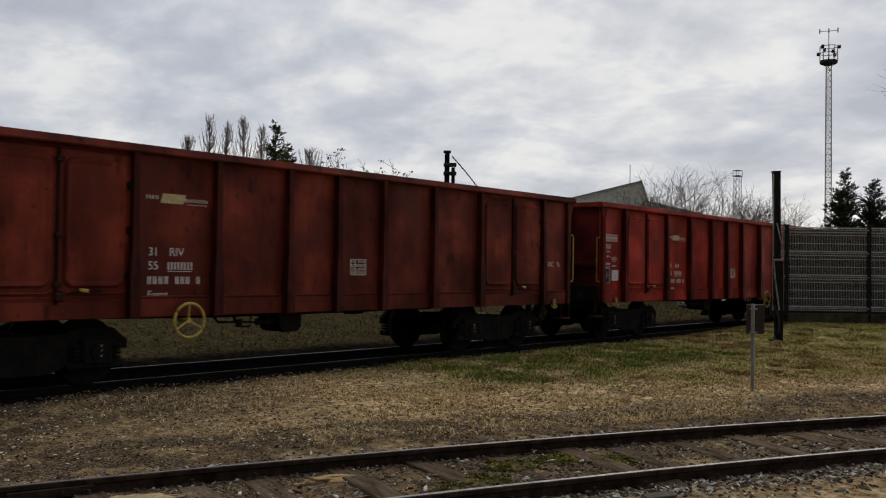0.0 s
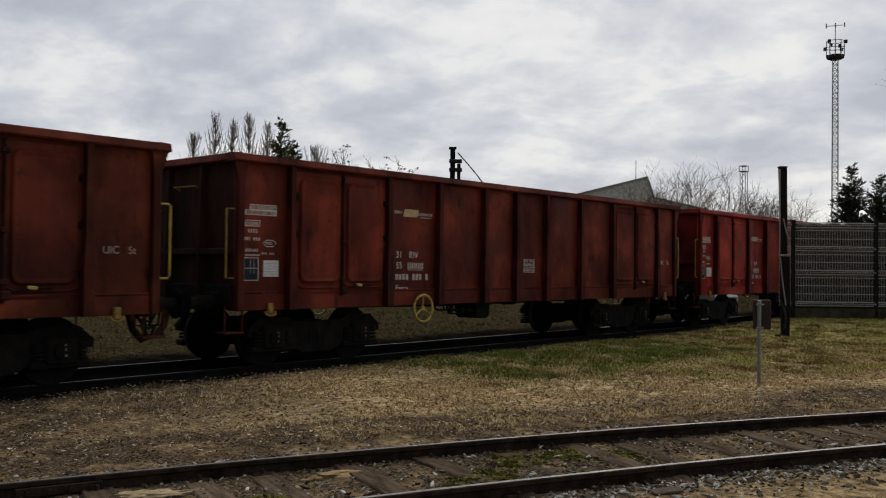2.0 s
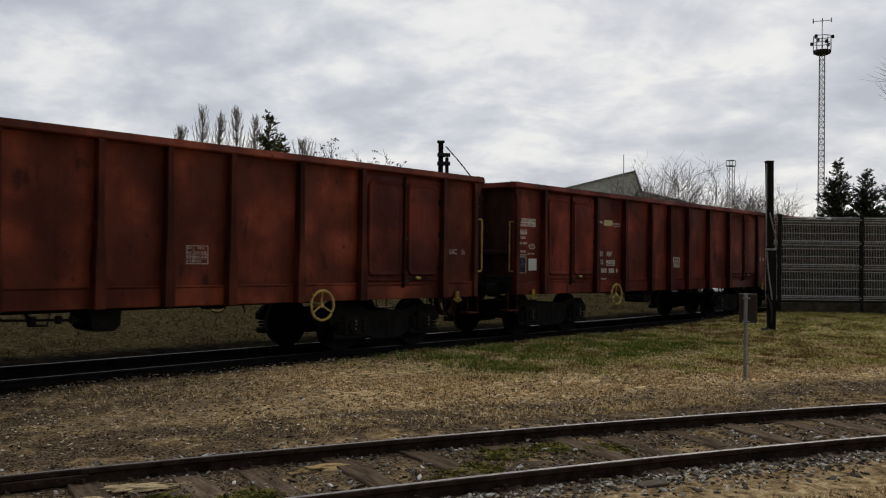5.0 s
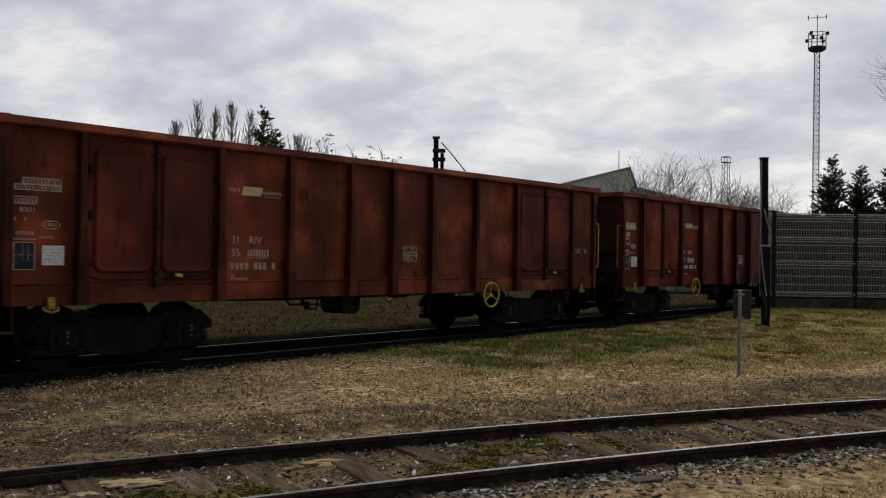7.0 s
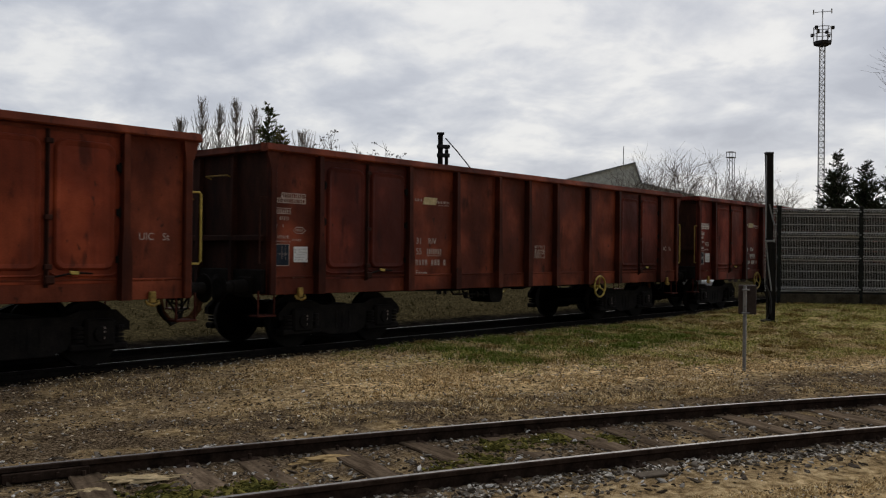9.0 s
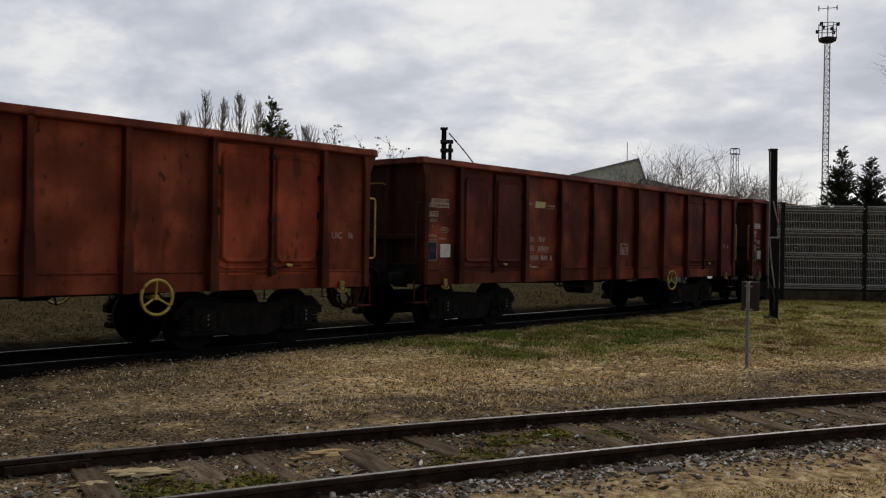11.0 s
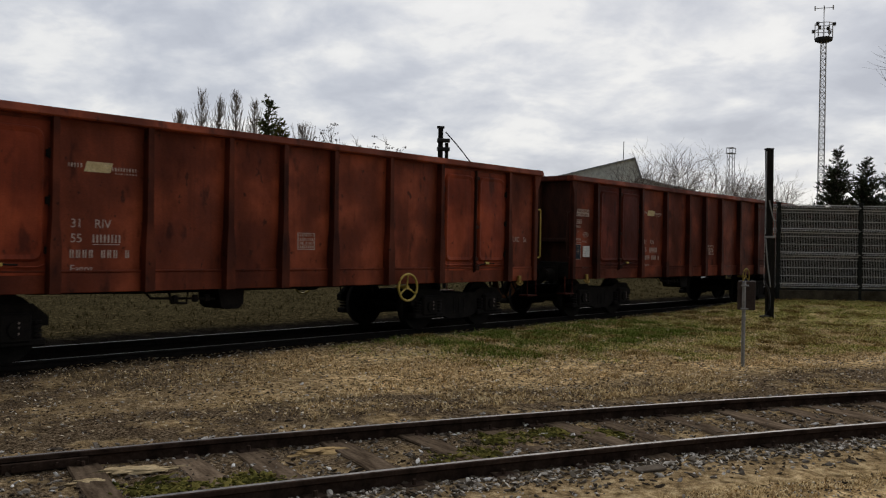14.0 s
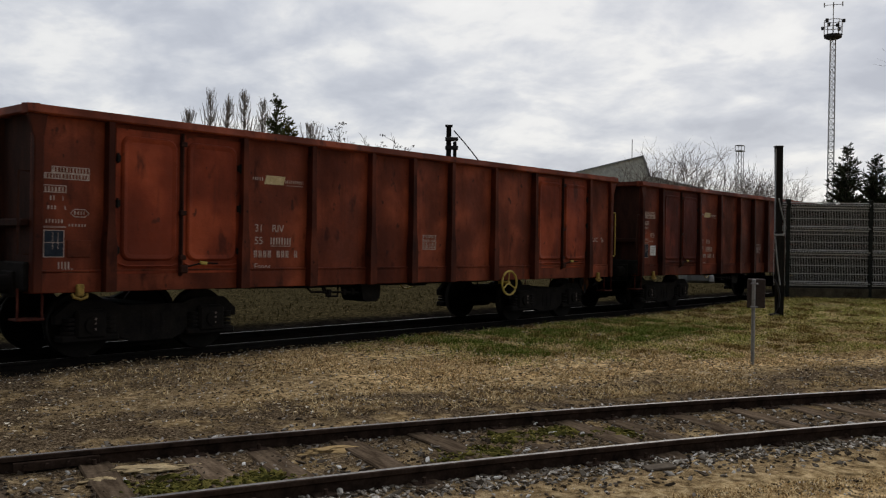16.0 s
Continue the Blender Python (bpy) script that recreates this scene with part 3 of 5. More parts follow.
def make_litter():
    scatter("ballast_stones", 11000, along_near(0.0, 1.5), pebble(0.006, 0.019), STONE, "loose grey ballast stones along the siding rails", "gravel")
    scatter("track_side_stones", 12000, along_near(0.78, 1.12), pebble(0.006, 0.019), PALE_STONE, "pale grey stones heaped against the rails", "gravel")
    scatter("scattered_pebbles", 9000, clumped(2.5, 17, 3, 11.4, -0.3, 2.0), pebble(0.005, 0.013), STONE, "small pebbles strewn over bare soil", "gravel")
    west = lambda x, y, r: r.random() < smooth(4.5, 9.5, x)
    east = lambda x, y, r: r.random() < smooth(9, 14, x + (y - 8) * 0.3) and y + 0.43 * x > 11.9 + 0.8 * noise.noise((x * 0.8, y * 0.8, 1))
    scatter("dry_grass_tufts", 26000, clumped(4, 22, 4.5, 10.95, -0.05, 5.0, west), blade(0.01, 0.042, 2.6), STRAW, "short dry straw-coloured grass", "grass")
    scatter("green_grass_tufts", 34000, clumped(9, 31, 2.6, 11.1, 0.0, 9.0, east), blade(0.012, 0.055, 2.2), GREEN_GRASS, "short green winter grass between the tracks", "grass")
    scatter("dark_green_tufts", 6500, tussocks(70, 11.0, 19, 8.0, 10.8, 0.2, 6), blade(0.03, 0.09, 1.6), LUSH_GRASS, "taller dark green grass in small patches", "grass")
    scatter("brown_tussocks", 9000, tussocks(170, 10, 30, 3.5, 11.0, 0.12, 8), blade(0.03, 0.085, 1.6), BROWN_GRASS, "withered brown grass tussocks", "grass")
    scatter("grass_behind_line", 9000, clumped(3, 50, 14.9, 34, -0.2, 3.0), blade(0.04, 0.12, 1.8), DARK_GRASS, "short grass across the railway line", "grass")
    scatter("near_side_straw", 8000, clumped(3.5, 13, 0.3, 4.2, -0.2, 7.0), blade(0.01, 0.03, 2.6), STRAW, "flattened dry grass on the near side of the siding", "grass")
    scatter("near_side_pebbles", 5000, clumped(3.5, 13, 0.3, 4.2, -0.4, 8.0), pebble(0.004, 0.012), STONE, "small pebbles on the near side of the siding", "gravel")
    scatter("fallen_leaf_litter", 17000, clumped(3, 26, 3.5, 11.5, -0.3, 11.0), flake, LITTER, "small pale leaf fragments lying in the grass", "leaf litter")
    scatter("dark_leaf_litter", 9000, clumped(2.5, 22, 3.5, 11.5, -0.2, 13.0, None, 1.0), flake, DARK_LITTER, "dark rotten leaf fragments on the soil", "leaf litter")
    lump("sand_heap", (3.55, 6.1, -0.205), (0.30, 0.10), 0.028, SAWDUST, "small spill of pale sand beside the rail", "sand")
    lump("sand_heap", (3.2, 6.02, -0.205), (0.12, 0.06), 0.022, SAWDUST, "small spill of pale sand beside the rail", "sand")
    lump("sand_heap", (5.0, 5.6, -0.212), (0.24, 0.09), 0.03, STRAW, "dry straw litter beside the rail", "litter")
    spots = ((3.45, 5.5, 0.16), (4.0, 5.25, 0.13), (6.5, 4.85, 0.13), (5.75, 4.65, 0.14), (7.0, 4.7, 0.1), (7.3, 4.3, 0.12))

    def mossy(rnd):
        x, y, r = rnd.choice(spots)
        return rnd.gauss(x, r), rnd.gauss(y, r * 0.8)
    scatter("moss_cushions", 2600, mossy, pebble(0.008, 0.022), MOSS_BITS, "yellow-green moss between the sleepers", "moss")
    bm = box(bmesh.new(), (0, 0, 0), (0.24, 0.12, 0.02), 0.005)
    ob = mesh_ob("flat_stone", bm, STONE)
    ob.matrix_basis = pose(6.38, 3.36, -0.195, 3, -4, -35)
    tagged(ob, "flat grey slab of stone beside the rail", "stone")


# ---- the wagons ----
RIBS = (-6.1, -3.88, -2.5, -1.12, -0.05, 1.05, 2.42, 3.84, 6.05)
L2, W2, SILL, TOP = 7.14, 1.36, 0.78, 3.22


def rib_mesh(width=0.11):
    rings = []
    for z, w, d in ((SILL, 0.17, 0.15), (1.4, 0.17, 0.15), (1.75, width, 0.135), (TOP - 0.1, width * 0.85, 0.12)):
        rings.append([(-w / 2, 0.0, z), (-w * 0.46, -d, z), (w * 0.46, -d, z), (w / 2, 0.0, z)])
    return loft(bmesh.new(), rings)


def door_leaf(w):
    """A pressed door leaf: a flat sheet with a raised panel that has rounded corners and a rolled lower edge."""
    bm = box(bmesh.new(), (0, -0.012, 2.03), (w, 0.024, 2.02), 0.004)
    a = w / 2 - 0.075
    rings = [[(x, y, z) for x, z in rounded(-a + k, 1.20 + k, a - k, 2.95 - k, 0.14 - k * 0.5)] for y, k in ((-0.02, 0.0), (-0.05, 0.012), (-0.07, 0.035), (-0.06, 0.075), (-0.055, 0.09))]
    loft(bm, rings)
    tube(bm, [(-a - 0.02, -0.035, 1.165), (-a + 0.08, -0.05, 1.13), (a - 0.08, -0.05, 1.13), (a + 0.02, -0.035, 1.165)], 0.016, 5)
    return bm


def wheel_bm():
    return lathe(bmesh.new(), [(-0.07, 0.46), (-0.065, 0.47), (0.03, 0.462), (0.045, 0.485), (0.065, 0.485), (0.07, 0.40), (0.02, 0.38), (0.0, 0.16), (0.07, 0.12), (0.07, 0.09)],
                 "Y", 28, mats=[0, 1, 0, 0, 0, 0, 0, 0, 0])


def bogie(wagon, x):
    bg = empty("bogie")
    bg.parent = wagon
    bg.matrix_basis = pose(x, 0, BED)
    for side in (-1, 1):
        y = side * 1.0
        # cast side frame: dips in the middle, raised over the axle boxes
        out = [(-1.35, 0.50), (-1.35, 0.62), (-1.15, 0.80), (-0.65, 0.80), (-0.45, 0.72), (0.45, 0.72), (0.65, 0.80), (1.15, 0.80), (1.35, 0.62), (1.35, 0.50),
               (1.2, 0.5), (1.15, 0.6), (0.68, 0.5), (0.5, 0.28), (0.3, 0.2), (-0.3, 0.2), (-0.5, 0.28), (-0.68, 0.5), (-1.15, 0.6), (-1.2, 0.5)]
        bm = bmesh.new()
        f = bm.faces.new([bm.verts.new((a * 1.08, y - 0.06, c)) for a, c in out])
        r = bmesh.ops.extrude_face_region(bm, geom=[f])
        bmesh.ops.translate(bm, vec=(0, 0.12, 0), verts=[v for v in r["geom"] if isinstance(v, bmesh.types.BMVert)])
        bmesh.ops.recalc_face_normals(bm, faces=bm.faces[:])
        for k in range(3):
            lathe(bm, [(0.30, 0.07), (0.6, 0.07)], "Z", 10, ((k - 1) * 0.16, y, 0))
        part("side_frame", bm, BLACK, bg)
        for ax in (-0.975, 0.975):
            bm = box(bmesh.new(), (ax, y + side * 0.02, 0.48), (0.46, 0.26, 0.40), 0.04)
            lathe(bm, sorted([(side * 1.1, 0.13), (side * 1.18, 0.11), (side * 1.19, 0.05)]), "Y", 14, (ax, 0, 0.47))
            for e in (-0.24, 0.24):
                for h in range(4):
                    lathe(bm, [(0.36 + h * 0.06, 0.095), (0.40 + h * 0.06, 0.095)], "Z", 10, (ax + e * 1.25, y + side * 0.04, 0))
            box(bm, (ax, y, 0.29), (0.86, 0.24, 0.11), 0.025)
            part("axle_box", bm, BLACK, bg)
            bm = bmesh.new()
            for h in (0.42, 0.5, 0.56):
                box(bm, (ax + 0.02, y + side * 0.205, h), (0.014, 0.006, 0.03))
            tagged(part("stencil_mark", bm, WHITE_FADED, bg), kind="stuff")
            bm = box(bmesh.new(), (ax + (0.62 if ax < 0 else -0.62), side * 0.75, 0.48), (0.08, 0.1, 0.34), 0.02)
            part("brake_block", bm, BLACK, bg)
    part("bolster", box(bmesh.new(), (0, 0, 0.62), (0.5, 1.9, 0.22), 0.04), BLACK, bg)
    sets = []
    for ax in (-0.975, 0.975):
        ws = part("wheelset_axle", lathe(bmesh.new(), [(-1.0, 0.065), (-0.6, 0.08), (0.6, 0.08), (1.0, 0.065)], "Y", 12), WHEEL_STEEL, bg, at=pose(ax, 0, 0.46))
        bm = wheel_bm()
        bmesh.ops.translate(bm, vec=(0, -0.75, 0), verts=bm.verts[:])
        w1 = bmesh.new()
        lathe(w1, [(0.68, 0.09), (0.68, 0.12), (0.75, 0.16), (0.77, 0.38), (0.68, 0.40), (0.685, 0.485), (0.705, 0.485), (0.72, 0.462), (0.82, 0.455)], "Y", 28, mats=[0, 0, 0, 0, 0, 0, 0, 1])
        me = bpy.data.meshes.new("wheel")
        w1.to_mesh(me)
        w1.free()
        bm.from_mesh(me)
        ws_mesh = ws.data
        bm.from_mesh(ws_mesh)
        bm.to_mesh(ws_mesh)
        bm.free()
        ws_mesh.materials.append(WORN_TREAD)
        ws.name = "wheelset"
        sets.append(ws)
    return sets


def marks(wagon, y, number, faded):
    """Stencilled lettering, panels and bars on the wagon's side at local y."""
    ink = WHITE_FADED if faded else WHITE

    def bars(name, rows, label=""):
        bm = bmesh.new()
        for x0, z0, x1, z1 in rows:
            box(bm, ((x0 + x1) / 2, y, (z0 + z1) / 2), (x1 - x0, 0.004, z1 - z0))
        tagged(part(name, bm, ink, wagon, label), kind="stuff")

    def dashes(x0, x1, z, h, rnd, fill=0.75):
        out, x = [], x0
        while x < x1:
            w = rnd.uniform(0.010, 0.022)
            if rnd.random() < fill:
                out.append((x, z, min(x + w, x1), z + h))
            x += w + 0.027
        return out

    def frame_of(x0, z0, x1, z1, t=0.012):
        return [(x0, z0, x1, z0 + t), (x0, z1 - t, x1, z1), (x0, z0, x0 + t, z1), (x1 - t, z0, x1, z1)]

    def words(body, x, z, size):
        me = text_mesh(body, size)
        me.materials.append(ink)
        share("lettering", me, wagon, pose(x, y - 0.002, z), "white stencilled letters")
    rnd = random.Random(number)
    # load table near the end
    bars("load_table", frame_of(-6.98, 2.28, -6.36, 2.36) + frame_of(-6.88, 2.36, -6.36, 2.45) + dashes(-6.96, -6.38, 2.295, 0.05, rnd, 1) + dashes(-6.86, -6.38, 2.375, 0.06, rnd, 1), "white stencilled load table")
    bars("data_box", frame_of(-7.0, 2.1, -6.68, 2.2) + dashes(-6.97, -6.7, 2.115, 0.06, rnd, 1) + dashes(-6.9, -6.72, 2.0, 0.06, rnd) + dashes(-6.97, -6.68, 1.88, 0.05, rnd)
         + dashes(-6.95, -6.7, 1.7, 0.05, rnd, 1) + frame_of(-6.98, 1.64, -6.68, 1.66, 0.006) + dashes(-6.64, -6.4, 1.66, 0.035, rnd))
    hexa = [(-6.62, 1.84), (-6.56, 1.79), (-6.42, 1.79), (-6.36, 1.84), (-6.42, 1.89), (-6.56, 1.89)]
    bm = bmesh.new()
    tube(bm, [(a, y, c) for a, c in hexa], 0.007, 4, closed=True)
    for k in dashes(-6.57, -6.41, 1.82, 0.045, rnd, 1):
        box(bm, ((k[0] + k[2]) / 2, y, (k[1] + k[3]) / 2), (k[2] - k[0], 0.004, k[3] - k[1]))
    part("oval_mark", bm, ink, wagon)
    part("dark_panel", box(bmesh.new(), (-6.84, y + 0.004, 1.43), (0.26, 0.012, 0.34), 0.003), BLUE_PLATE, wagon, "dark blue label panel")
    bars("panel_outline", frame_of(-6.98, 1.25, -6.70, 1.61, 0.01) + [(-6.86, 1.36, -6.85, 1.58), (-6.79, 1.36, -6.78, 1.58), (-6.97, 1.44, -6.71, 1.45)])
    if number != 3:
        lb = part("paper_label", box(bmesh.new(), (-6.46, y - 0.004, 1.44), (0.30, 0.012, 0.26), 0.003), PAPER, wagon, "white paper label")
        bm = bmesh.new()
        for k in range(5):
            for q in dashes(-6.59, -6.34, 1.35 + k * 0.042, 0.014, rnd, 0.8):
                box(bm, ((q[0] + q[2]) / 2, y - 0.011, q[1]), (q[2] - q[0], 0.002, 0.014))
        part("print", bm, PRINT, lb)
    else:
        part("repair_plate", box(bmesh.new(), (-6.5, y - 0.004, 1.365), (0.33, 0.014, 0.23), 0.004), RIB_RUST_SHADED, wagon, "rusty welded repair plate")
        bars("smudged_mark", dashes(-6.78, -6.62, 1.1, 0.09, rnd, 1) + dashes(-6.72, -6.58, 1.05, 0.05, rnd, 1))
    bars("end_mark", frame_of(-6.62, 0.96, -6.34, 1.06) + dashes(-6.6, -6.36, 0.985, 0.05, rnd, 1) + dashes(-6.8, -6.76, 0.9, 0.05, rnd))
    # operator's mark: a slanted cream field between plain bars
    bm = bmesh.new()
    for q in ([(-3.44, 2.42), (-3.06, 2.42), (-3.02, 2.56), (-3.4, 2.56)],):
        loft(bm, [[(a, y + 0.002, c) for a, c in q], [(a, y - 0.003, c) for a, c in q]])
    lg = part("logo_field", bm, CREAM, wagon, "cream slanted logo field")
    bm = bmesh.new()
    for q in dashes(-3.66, -3.46, 2.47, 0.055, rnd, 1) + dashes(-3.03, -2.64, 2.455, 0.05, rnd, 1) + dashes(-2.98, -2.66, 2.41, 0.02, rnd, 1):
        box(bm, ((q[0] + q[2]) / 2, y, (q[1] + q[3]) / 2), (q[2] - q[0], 0.004, q[3] - q[1]))
    tagged(part("logo_stencil", bm, ink, lg), kind="stuff")
    words("31", -3.62, 1.66, 0.17)
    words("RIV", -3.28, 1.66, 0.17)
    words("55", -3.62, 1.46, 0.17)
    bars("owner_stencil", [(-3.3 + k * 0.055, 1.46, -3.275 + k * 0.055, 1.57) for k in range(8)] + [(-3.3, 1.43, -2.9, 1.44)])
    bars("number_stencil", [(-3.62 + k * 0.09 + e, 1.25, -3.60 + k * 0.09 + e, 1.36) for k in (0, 1, 2, 3, 5, 6, 7, 9) for e in (0, 0.035)])
    words("Eanos", -3.62, 1.06, 0.14)
    bars("capacity_table", frame_of(0.3, 1.40, 0.68, 1.68) + [q for k in range(4) for q in dashes(0.32, 0.66, 1.425 + k * 0.065, 0.04, rnd, 0.9)] + [(0.42, 1.41, 0.428, 1.67), (0.31, 1.475, 0.67, 1.481), (0.31, 1.545, 0.67, 1.551)], "white outlined data table")
    words("UIC", 6.3, 1.63, 0.15)
    words("St", 6.68, 1.63, 0.15)
    bars("axle_table", frame_of(6.52, 0.88, 6.82, 0.98, 0.006) + dashes(6.54, 6.8, 0.9, 0.025, rnd) + dashes(6.54, 6.75, 0.94, 0.025, rnd) + frame_of(6.52, 0.98, 6.72, 1.06, 0.006))
    if number in (3, 4):
        bars("jacking_mark", [(4.1, 1.075, 4.85, 1.092), (4.835, 0.99, 4.85, 1.075)], "pale worn paint line under the door")
        bars("jacking_mark", [(-5.95, 1.075, -5.55, 1.09), (-4.2, 1.075, -3.86, 1.09), (-4.2, 1.01, -4.185, 1.075)], "pale worn paint line under the door")
    bars("small_marks", dashes(-2.0, -1.4, 0.95, 0.05, rnd) + dashes(1.6, 1.9, 0.88, 0.04, rnd) + dashes(3.1, 3.3, 0.88, 0.04, rnd))


def make_wagon(number, paint, door_paint, rim_paint, rib_shade_paint, wheel_x, label, faded=True):
    """An open high-sided bogie wagon; its own x runs along it, the near side at -y."""
    wg = tagged(empty("freight_wagon"), label, "freight wagon", "wagons of the train")
    part("floor", box(bmesh.new(), (0, 0, 1.16), (2 * L2 - 0.1, 2 * W2 - 0.1, 0.08)), BLACK, wg)
    ribs = []
    for side in (-1, 1):
        turn = pose(0, 0, 0, 0, 0, 0 if side < 0 else 180)
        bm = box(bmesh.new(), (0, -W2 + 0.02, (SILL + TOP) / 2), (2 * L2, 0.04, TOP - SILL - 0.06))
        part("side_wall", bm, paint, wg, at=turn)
        bm = box(bmesh.new(), (0, -W2 - 0.008, SILL + 0.135), (2 * L2 - 0.02, 0.03, 0.27), 0.008)
        box(bm, (0, -W2 + 0.0, 1.07), (2 * L2 - 0.03, 0.07, 0.03), 0.008)
        box(bm, (0, -W2 + 0.12, SILL + 0.06), (2 * L2 - 0.02, 0.2, 0.12))
        part("side_sill", bm, paint, wg, at=turn)
        # top rim: a sloping hollow section that stands out past the ribs
        out = [(-W2 + 0.05, TOP - 0.13), (-W2 - 0.125, TOP - 0.12), (-W2 - 0.14, TOP - 0.10), (-W2 - 0.11, TOP), (-W2 + 0.05, TOP + 0.01)]
        bm = loft(bmesh.new(), [[(x, y, z) for y, z in out] for x in (-L2 - 0.12, L2 + 0.12)])
        part("top_rim", bm, rim_paint, wg, at=turn)
        if not ribs:
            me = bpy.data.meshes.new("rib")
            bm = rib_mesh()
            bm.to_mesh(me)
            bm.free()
            me.materials.append(rib_shade_paint)
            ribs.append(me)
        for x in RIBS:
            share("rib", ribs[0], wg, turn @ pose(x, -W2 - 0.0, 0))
        for x in (-L2 + 0.06, L2 - 0.06):
            bm = box(bmesh.new(), (x, -W2 - 0.03, (SILL + TOP) / 2 - 0.06), (0.13, 0.1, TOP - SILL - 0.12), 0.015)
            s = 1 if x > 0 else -1
            loft(bm, [[(x - s * 0.06, -W2 - 0.08 + d, TOP - 0.4), (x + s * 0.07, -W2 - 0.08 + d, TOP - 0.4), (x + s * 0.16, -W2 - 0.09 + d, TOP - 0.12), (x - s * 0.10, -W2 - 0.09 + d, TOP - 0.12)] for d in (0, 0.06)])
            part("corner_post", bm, rib_shade_paint, wg, at=turn)
        for x in (-4.96, 4.96):
            for k in (-1, 1):
                dr = part("door", door_leaf(1.03), door_paint, wg, at=turn @ pose(x + k * 0.52, -W2 - 0.004, 0))
                for h in (1.35, 2.0, 2.62):
                    bm = box(bmesh.new(), (k * 0.485, -0.04, h), (0.06, 0.04, 0.10), 0.008)
                    lathe(bm, [(h - 0.07, 0.016), (h + 0.07, 0.016)], "Z", 8, (k * 0.5, -0.055, 0))
                    part("hinge", bm, BLACK, dr)
            bm = bmesh.new()
            tube(bm, [(x, -W2 - 0.06, 1.0), (x, -W2 - 0.06, 3.06)], 0.02, 8)
            box(bm, (x, -W2 - 0.03, 2.02), (0.06, 0.03, 2.08), 0.008)
            for h in (1.25, 1.9, 2.9):
                box(bm, (x, -W2 - 0.075, h), (0.11, 0.06, 0.07), 0.01)
            box(bm, (x + 0.02, -W2 - 0.09, 1.08), (0.14, 0.05, 0.12), 0.02)
            part("lock_bar", bm, GRIME_AND_SHADE, wg, "sooty door lock bar", at=turn)
            bm = box(bmesh.new(), (x + 0.36, -W2 - 0.085, 1.17), (0.13, 0.03, 0.05), 0.01, pose(0, 0, 0, 0, 6, 0))
            part("door_handle", bm, YELLOW, wg, "yellow door handle grip", at=turn)
            for k in (-1, 1):
                bm = box(bmesh.new(), (x + k * 1.05, -W2 - 0.012, 2.02), (0.028, 0.022, 2.06), 0.004)
                part("door_gap_strip", bm, BLACK, wg, at=turn)
            bm = tube(bmesh.new(), [(x + 0.62, -W2 - 0.07, 1.16), (x + 0.36, -W2 - 0.085, 1.17), (x + 0.08, -W2 - 0.09, 1.12)], 0.014, 6)
            part("lever", bm, BLACK, wg, at=turn)
        for x in (-6.5, 6.5):
            bm = tube(bmesh.new(), [(x - 0.1, -W2 - 0.05, SILL - 0.02), (x - 0.09, -W2 - 0.08, SILL - 0.06), (x, -W2 - 0.09, SILL - 0.09), (x + 0.09, -W2 - 0.08, SILL - 0.06), (x + 0.1, -W2 - 0.05, SILL - 0.02)], 0.02, 6)
            box(bm, (x, -W2 - 0.06, SILL + 0.03), (0.11, 0.05, 0.17), 0.015)
            part("rope_hook", bm, YELLOW_DIRTY, wg, "dirty yellow rope hook", at=turn)
        # hand wheel of the parking brake
        bm = bmesh.new()
        ring = [(0.25 * math.cos(a), 0, 0.25 * math.sin(a)) for a in (2 * math.pi * j / 28 for j in range(28))]
        tube(bm, ring, 0.022, 8, closed=True)
        for a in (90, 210, 330):
            tube(bm, [(0, 0.03, 0), (0.24 * math.cos(radians(a)), 0, 0.24 * math.sin(radians(a)))], 0.015, 6)
        lathe(bm, [(0.0, 0.04), (0.28, 0.03)], "Y", 10)
        part("hand_wheel", bm, YELLOW, wg, "yellow three-spoke brake hand wheel", at=turn @ pose(wheel_x * (1 if side < 0 else -1), -W2 - 0.13, 0.72))
    # wagon ends: grime plus the shade between wagons, both in the colour
    end_paint = rib_shade_paint if number == 1 else GRIME_AND_SHADE
    for s in (-1, 1):
        turn = pose(0, 0, 0, 0, 0, 0 if s > 0 else 180)
        bm = box(bmesh.new(), (L2 - 0.03, 0, (SILL + TOP) / 2 - 0.03), (0.05, 2 * W2 - 0.08, TOP - SILL - 0.08))
        part("end_wall", bm, end_paint, wg, "grimy end wall with shade in its colour", at=turn)
        bm = bmesh.new()
        for y in (-0.48, 0.48):
            loft(bm, [[(L2 - 0.01, y - w, z), (L2 + d, y - w * 0.7, z), (L2 + d, y + w * 0.7, z), (L2 - 0.01, y + w, z)] for z, w, d in ((SILL, 0.06, 0.1), (1.9, 0.06, 0.1), (TOP - 0.1, 0.045, 0.06))])
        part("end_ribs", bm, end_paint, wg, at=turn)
        bm = box(bmesh.new(), (L2 + 0.045, 0, 1.70), (0.1, 2 * W2 - 0.15, 0.1), 0.015)
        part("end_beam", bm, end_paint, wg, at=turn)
        out = [(L2 - 0.05, TOP - 0.126), (L2 + 0.10, TOP - 0.116), (L2 + 0.113, TOP - 0.098), (L2 + 0.093, TOP + 0.003), (L2 - 0.05, TOP + 0.012)]
        part("end_rim", loft(bmesh.new(), [[(x, y, z) for x, z in out] for y in (-W2 - 0.098, W2 + 0.098)]), rim_paint, wg, at=turn)
        part("headstock", box(bmesh.new(), (L2 - 0.02, 0, 1.0), (0.16, 2 * W2 - 0.1, 0.38), 0.02), BLACK, wg, at=turn)
